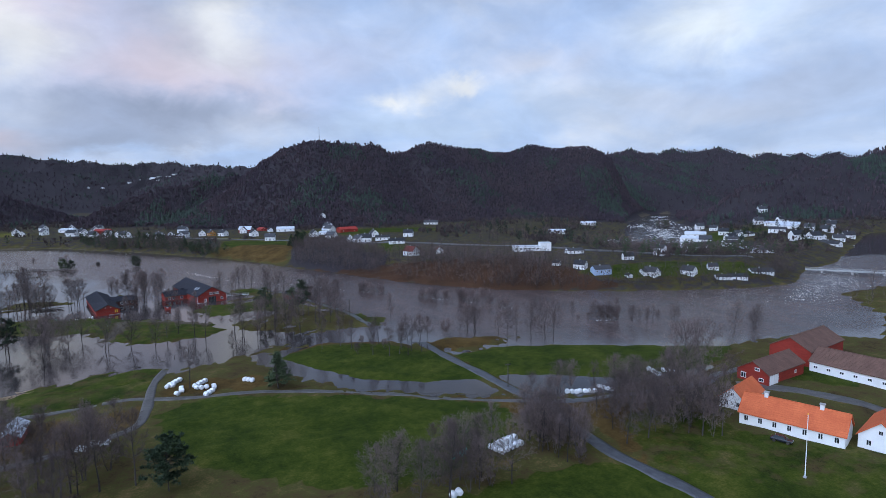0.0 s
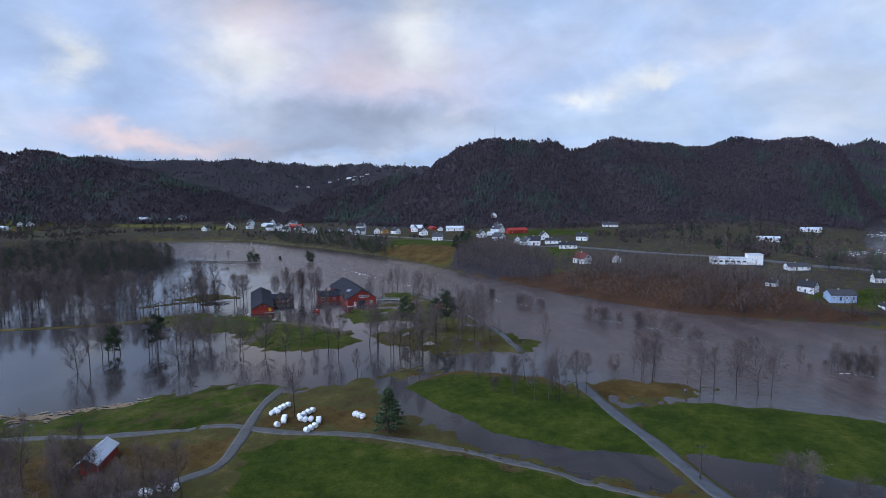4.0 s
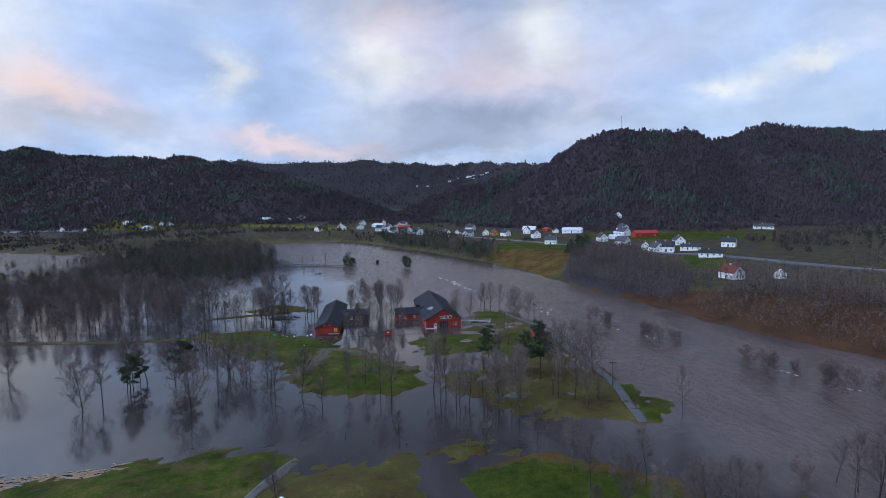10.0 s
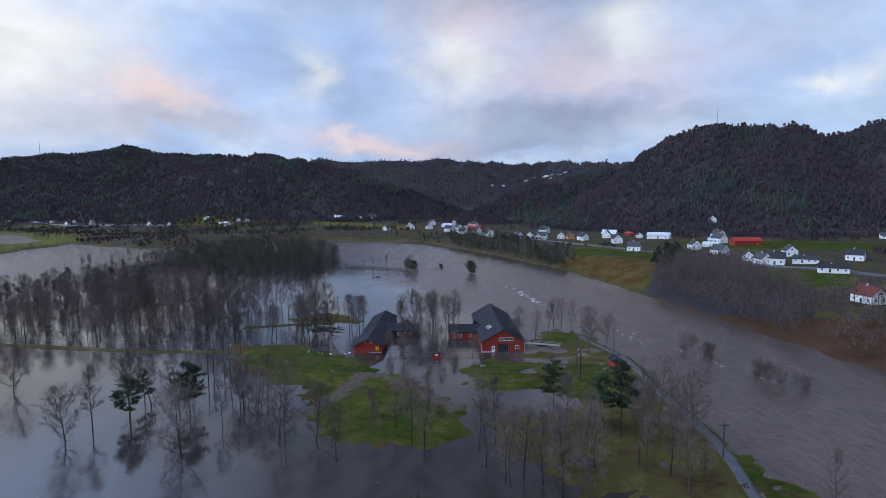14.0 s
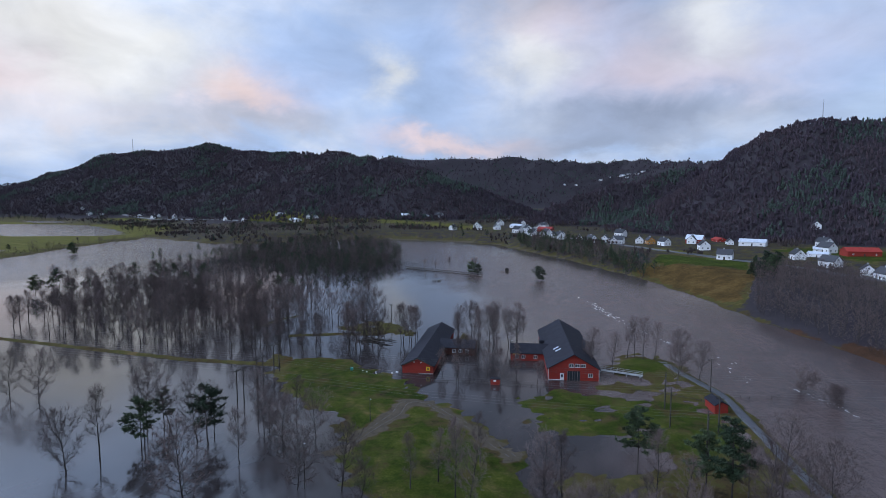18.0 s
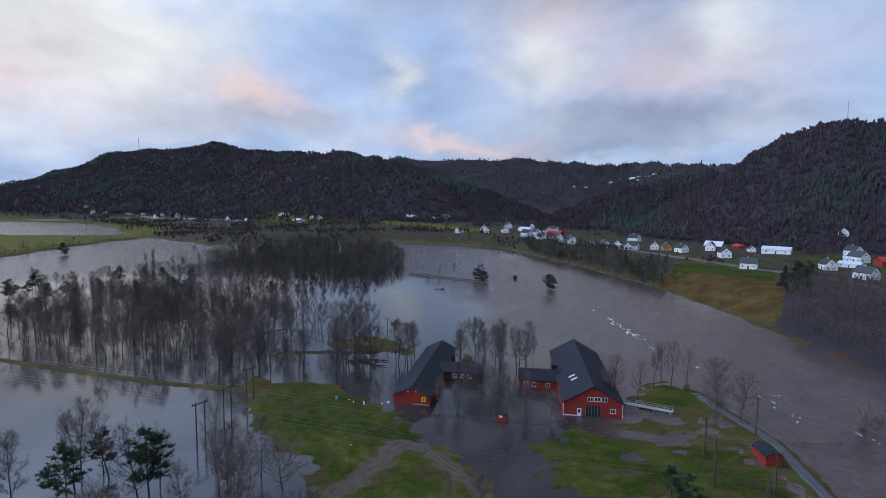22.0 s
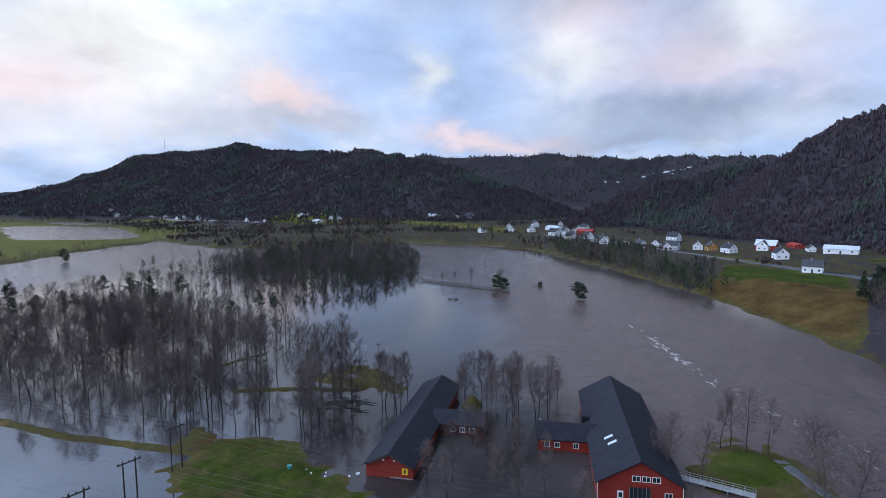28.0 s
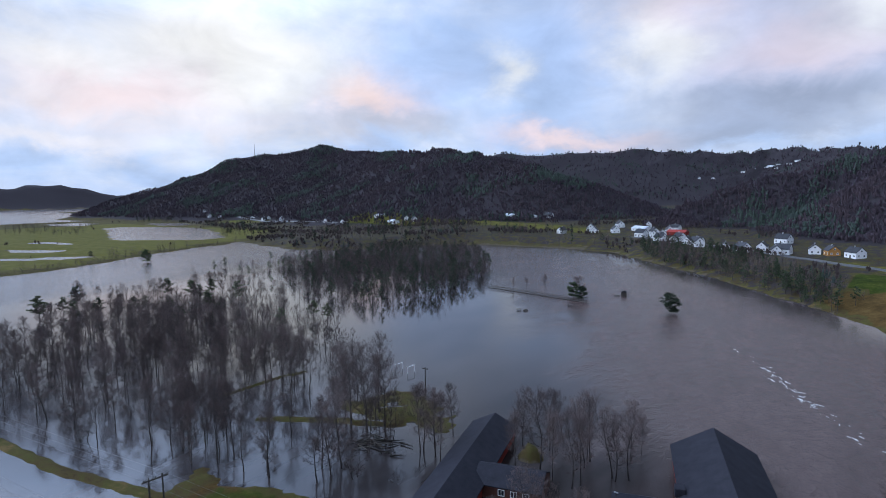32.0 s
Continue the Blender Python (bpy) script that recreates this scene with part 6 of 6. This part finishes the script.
flecks("floating_debris", "floating scraps of wood and reed", [(-45, -122, 40), (-20, -128, 10), (20, -126, -20), (-36, -112, 60), (-5, -118, 0), (-10, -60, 20)], LOG, 0.16, 26, (12, 5), 0.01, "debris")


# ---------------------------------------------------------------- woods on the hills
def woods(name, label, count, box_, keep, shape, mat, tall, far=False):
    """Far woodland in one mesh: one small tree shape, many times, each turned and sized."""
    rng = np.random.default_rng(len(label))
    x = rng.uniform(box_[0], box_[1], count * 5)
    y = rng.uniform(box_[2], box_[3], count * 5)
    ok = keep(x, y)
    x, y = x[ok][:count], y[ok][:count]
    z = ground_at(x, y)
    n = len(x)
    sv, sf = shape
    sv, sf = np.array(sv, float), np.array(sf)
    a = rng.uniform(0, 6.28, n)
    s = tall * rng.uniform(0.55, 1.15, n)
    w = s * rng.uniform(0.8, 1.25, n)
    ca, sa = np.cos(a) * w, np.sin(a) * w
    jit = rng.uniform(0.88, 1.12, (n, len(sv), 1))
    q = sv[None] * jit
    vx = x[:, None] + q[..., 0] * ca[:, None] - q[..., 1] * sa[:, None]
    vy = y[:, None] + q[..., 0] * sa[:, None] + q[..., 1] * ca[:, None]
    vz = z[:, None] - 0.5 + q[..., 2] * s[:, None]
    v = np.stack([vx, vy, vz], -1).reshape(-1, 3)
    t = (sf[None] + (np.arange(n) * len(sv))[:, None, None]).reshape(-1, 3)
    ob = new(name, tri_mesh(name, v, t, mat))
    tagged(ob, label, "woodland", kind="stuff")


def spray_shape(seed, blades=7):
    """A far leafless tree: slim upright boughs that make a rounded crown."""
    rng = random.Random(seed)
    v, fc = [], []
    for k in range(blades):
        a = 6.2832 * (k + rng.random()) / blades
        r = rng.uniform(0.06, 0.30)
        top = 0.98 - 1.1 * r + rng.uniform(-0.10, 0.06)
        base = Vector((math.cos(a) * r * 0.3, math.sin(a) * r * 0.3, rng.uniform(0.05, 0.3)))
        tip = Vector((math.cos(a) * r * 1.15, math.sin(a) * r * 1.15, top))
        w = Vector((-math.sin(a), math.cos(a), 0)) * rng.uniform(0.07, 0.12)
        n = len(v)
        m = base.lerp(tip, 0.62)
        v.extend((base, m + w, tip, m - w))
        fc.extend(((n, n + 1, n + 2), (n, n + 2, n + 3)))
    return [tuple(p) for p in v], fc


def cone_shape(seed):
    """A far conifer: three ragged skirts that narrow to a blunt top."""
    rng = random.Random(seed)
    v, fc = [], []
    for lo, hi, r in ((0.05, 0.60, 0.27), (0.33, 0.84, 0.22), (0.60, 1.0, 0.14)):
        n = len(v)
        v.append((rng.uniform(-0.03, 0.03), rng.uniform(-0.03, 0.03), hi))
        for k in range(5):
            a = 6.2832 * (k + rng.random() * 0.5) / 5
            rr = r * rng.uniform(0.6, 1.2)
            v.append((rr * math.cos(a), rr * math.sin(a), lo + rng.uniform(-0.06, 0.06)))
        for k in range(5):
            fc.append((n, n + 1 + k, n + 1 + (k + 1) % 5))
    return v, fc


def on_hill(low, conifer):
    def keep(x, y):
        h = hills(x, y)
        f = fuzz(x, y, 260, 3) + 0.25 * fuzz(x, y, 70, 1)
        return (h > low) & ((f > 0.35) if conifer else (f < 0.75)) & (sdf(x, y, UPRIVER) < -16)
    return keep


woods("mast_hill_woods", "bare purple-brown broadleaf wood on the steep hill", 30000, (-230, 900, 330, 760), on_hill(7, False), spray_shape(1), WOOD_FAR, 7)
woods("mast_hill_conifers", "dark conifers among the hillside woods", 7500, (-230, 900, 330, 760), on_hill(10, True), cone_shape(2), PINE_FAR, 7)
woods("west_hill_woods", "bare brown wood on the western hill", 24000, (-1800, -150, 560, 1130), on_hill(7, False), spray_shape(3), WOOD_FAR, 9)
woods("west_hill_conifers", "dark conifer stands on the western hill", 9000, (-1800, -150, 560, 1150), on_hill(10, True), cone_shape(4), PINE_FAR, 8.5)
woods("range_woods", "distant bare woodland on the ranges", 12000, (-1500, 2200, 900, 2500), on_hill(20, False), spray_shape(5), WOOD_FAR, 12)
woods("range_conifers", "distant conifer forest on the ranges", 5000, (-1500, 2200, 900, 2500), on_hill(20, True), cone_shape(6), PINE_FAR, 9)
woods("back_woods", "bare woodland on the hills behind", 6500, (700, 2300, 380, 1350), on_hill(8, False), spray_shape(12), WOOD_FAR, 9)
woods("back_conifers", "conifer forest on the hills behind", 5000, (700, 2300, 380, 1350), on_hill(8, True), cone_shape(13), PINE_FAR, 9)
woods("east_hill_woods", "bare wood on the hill above the eastern village", 6000, (600, 2000, 80, 420), on_hill(8, False), spray_shape(7), WOOD_FAR, 10)
woods("east_hill_conifers", "conifers on the hill above the eastern village", 4500, (600, 2000, 80, 420), on_hill(8, True), cone_shape(8), PINE_FAR, 8)


VILLAGE = [(-210, 440), (-100, 400), (-40, 350), (30, 290), (90, 215), (150, 120), (200, 140), (150, 230), (60, 370), (-60, 450), (-190, 530)]


def on_plain(x, y):
    d = sdf(x, y, LAND["far_bank"][0])
    g = np.max([sdf(x, y, GREEN[k]) for k in ("pitch", "bank_meadow", "house_gardens", "village_east", "far_meadow", "plain_west", "peninsula")] + [sdf(x, y, OCHRE_BANK)], axis=0)
    return (d > 3) & (hills(x, y) < 9) & (g < -6) & (fuzz(x, y, 120, 2) > 0.15) & (sdf(x, y, VILLAGE) < -3) & (sdf(x, y, BRACKEN) < -2) & ((x > 240) | (y > 130) | (x < 20)) & (sdf(x, y, UPRIVER) < -12)


def on_dark_plain(x, y):
    return on_plain(x, y) & (fuzz(x, y, 120, 2) > 0.55)


def in_west(x, y):
    return (sdf(x, y, LAND["west_field"][0]) > 4) & (fuzz(x, y, 160, 2) > 0.75)


woods("plain_woods", "bare trees and hedges on the valley floor", 9000, (-1300, 900, -60, 760), on_plain, spray_shape(9), SCRUB, 7)
woods("plain_conifers", "dark conifers on the valley floor", 900, (-1300, 900, 100, 760), on_dark_plain, cone_shape(10), PINE_FAR, 7)
woods("west_hedges", "low bare hedges on the western fields", 400, (-1600, -500, 0, 700), in_west, spray_shape(11), SCRUB, 6)

# masts on the hill tops
for x, y, tall in ((164, 586, 26), (-1520, 1000, 42)):
    z = float(ground_at(x, y))
    mast = new("radio_mast")
    mast.matrix_world = pose(x, y, z)
    tagged(mast, "slender steel radio mast on a wooded hilltop", "mast")
    v, fc = [], []
    w = tall * 0.018
    for sx, sy in ((-1, -1), (1, -1), (0, 1)):
        tube(v, fc, Vector((sx * w, sy * w, -1)), Vector((sx * w * 0.4, sy * w * 0.4, tall)), w * 0.4, w * 0.25, 4)
    child("lattice", tri_mesh("lattice", v, fc, METAL), mast)

# ---------------------------------------------------------------- small things round the barns and the farm
gangway = new("gangway")
gangway.matrix_world = pose(-5.2, -16.6, 0.35, 0, 0, -6)
tagged(gangway, "pale metal gangway with railings beside the barn", "footbridge")
put_box("deck", (0, -0.9, 0.25), (13.4, 0.9, 0.38), CONCRETE, gangway, "", 0.02)
for k in range(4):
    put_box("support", (0.6 + 4 * k, -0.7, -1.4), (0.8 + 4 * k, 0.7, 0.25), METAL, gangway)
for side in (-0.86, 0.86):
    for z in (0.85, 1.3):
        put_box("rail", (0, side - 0.035, z), (13.4, side + 0.035, z + 0.07), METAL, gangway)
    for k in range(8):
        put_box("rail_post", (0.05 + 1.88 * k, side - 0.04, 0.38), (0.13 + 1.88 * k, side + 0.04, 1.3), METAL, gangway)

for x in (-118.6, -113.6):
    goal = new("goal_frame")
    goal.matrix_world = pose(x, 30, 0, 0, 0, 82)
    tagged(goal, "white football goal frame standing in flood water", "goal", "goal frames in the flood")
    for u in (-1.5, 1.5):
        put_box("upright", (u - 0.06, -0.06, -0.6), (u + 0.06, 0.06, 2.1), WHITE, goal)
    put_box("crossbar", (-1.56, -0.06, 2.1), (1.56, 0.06, 2.22), WHITE, goal)

bin_ = new("green_bin")
bin_.matrix_world = pose(-76.4, -48.4, float(ground_at(-76.4, -48.4)), 0, 0, 25)
bin_.scale = (0.75,) * 3
tagged(bin_, "green plastic wheeled bin on the wet lawn", "bin")
put_box("body", (-0.55, -0.45, 0.08), (0.55, 0.45, 1.0), TEAL, bin_, "", 0.06)
put_box("lid", (-0.6, -0.5, 1.0), (0.6, 0.5, 1.1), TEAL, bin_, "", 0.04)
for u in (-0.4, 0.4):
    put_box("wheel", (u - 0.08, 0.3, 0.0), (u + 0.08, 0.55, 0.25), DARK, bin_, "", 0.06)
for x, y, w in ((-73.5, -46.6, 0.35), (-69.5, -45.4, 0.45), (-68.6, -46.6, 0.45), (-64.2, -44.5, 0.6), (-63.2, -43.0, 0.8), (-71.5, -47.5, 0.35)):
    scrap = part("plastic_sack", box((-w / 2, -w / 3, -0.1), (w / 2, w / 3, w * 0.5), w * 0.14), WRAP, None)
    scrap.matrix_world = pose(x, y, max(0.02, float(ground_at(x, y))), 0, RNG.uniform(-10, 10), RNG.uniform(0, 180))
    tagged(scrap, "white plastic sack washed up beside the barn", "sack", "washed-up sacks")

flag = new("flagpole")
flag.matrix_world = pose(91.5, -277.4, 0.8)
tagged(flag, "white wooden flagpole on the farm lawn", "pole")
fv, ff = [], []
tube(fv, ff, Vector((0, 0, -0.3)), Vector((0, 0, 12.5)), 0.09, 0.05, 8)
child("shaft", tri_mesh("shaft", fv, ff, WHITE), flag)
put_box("knob", (-0.1, -0.1, 12.5), (0.1, 0.1, 12.7), YELLOW, flag, "gilded knob", 0.05)
put_box("foot", (-0.25, -0.25, -0.3), (0.25, 0.25, 0.35), CONCRETE, flag, "", 0.04)


def parked_car(x, y, turn, paint, label):
    """A small saloon: body with a narrower cabin, panes, wheels and lamps."""
    top = new("car")
    top.matrix_world = pose(x, y, float(ground_at(x, y)), 0, 0, turn)
    tagged(top, label, "car", "parked cars")
    put_box("body", (-2.1, -0.85, 0.28), (2.1, 0.85, 0.86), paint, top, "", 0.12)
    bm = bmesh.new()
    v = [bm.verts.new(p) for p in ((-1.75, -0.76, 0.86), (1.15, -0.76, 0.86), (1.15, 0.76, 0.86), (-1.75, 0.76, 0.86), (-1.25, -0.6, 1.42), (0.45, -0.6, 1.42), (0.45, 0.6, 1.42), (-1.25, 0.6, 1.42))]
    for f in ((4, 5, 6, 7), (0, 1, 5, 4), (1, 2, 6, 5), (2, 3, 7, 6), (3, 0, 4, 7)):
        bm.faces.new([v[i] for i in f])
    cabin = part("cabin", bm, GLASS, top, "dark window glass")
    put_box("roof", (-1.2, -0.6, 1.41), (0.4, 0.6, 1.47), paint, cabin, "", 0.03)
    for u in (-1.3, 1.35):
        for w in (-0.78, 0.78):
            bm = bmesh.new()
            bmesh.ops.create_cone(bm, cap_ends=True, segments=16, radius1=0.32, radius2=0.32, depth=0.2, matrix=Matrix.Translation((u, w, 0.32)) @ Euler((math.pi / 2, 0, 0)).to_matrix().to_4x4())
            part("wheel", bm, DARK, top)
    for w in (-0.6, 0.6):
        put_box("headlight", (2.06, w - 0.18, 0.58), (2.13, w + 0.18, 0.74), WHITE, top, "", 0.02)


CARPAINT = stained("dark_car_paint", (0.010, 0.011, 0.014), (0.020, 0.022, 0.026), 0.8, 0.25, spec=0.5)
parked_car(101.5, -265.5, -67, CARPAINT, "dark parked car beside the white farmhouse")
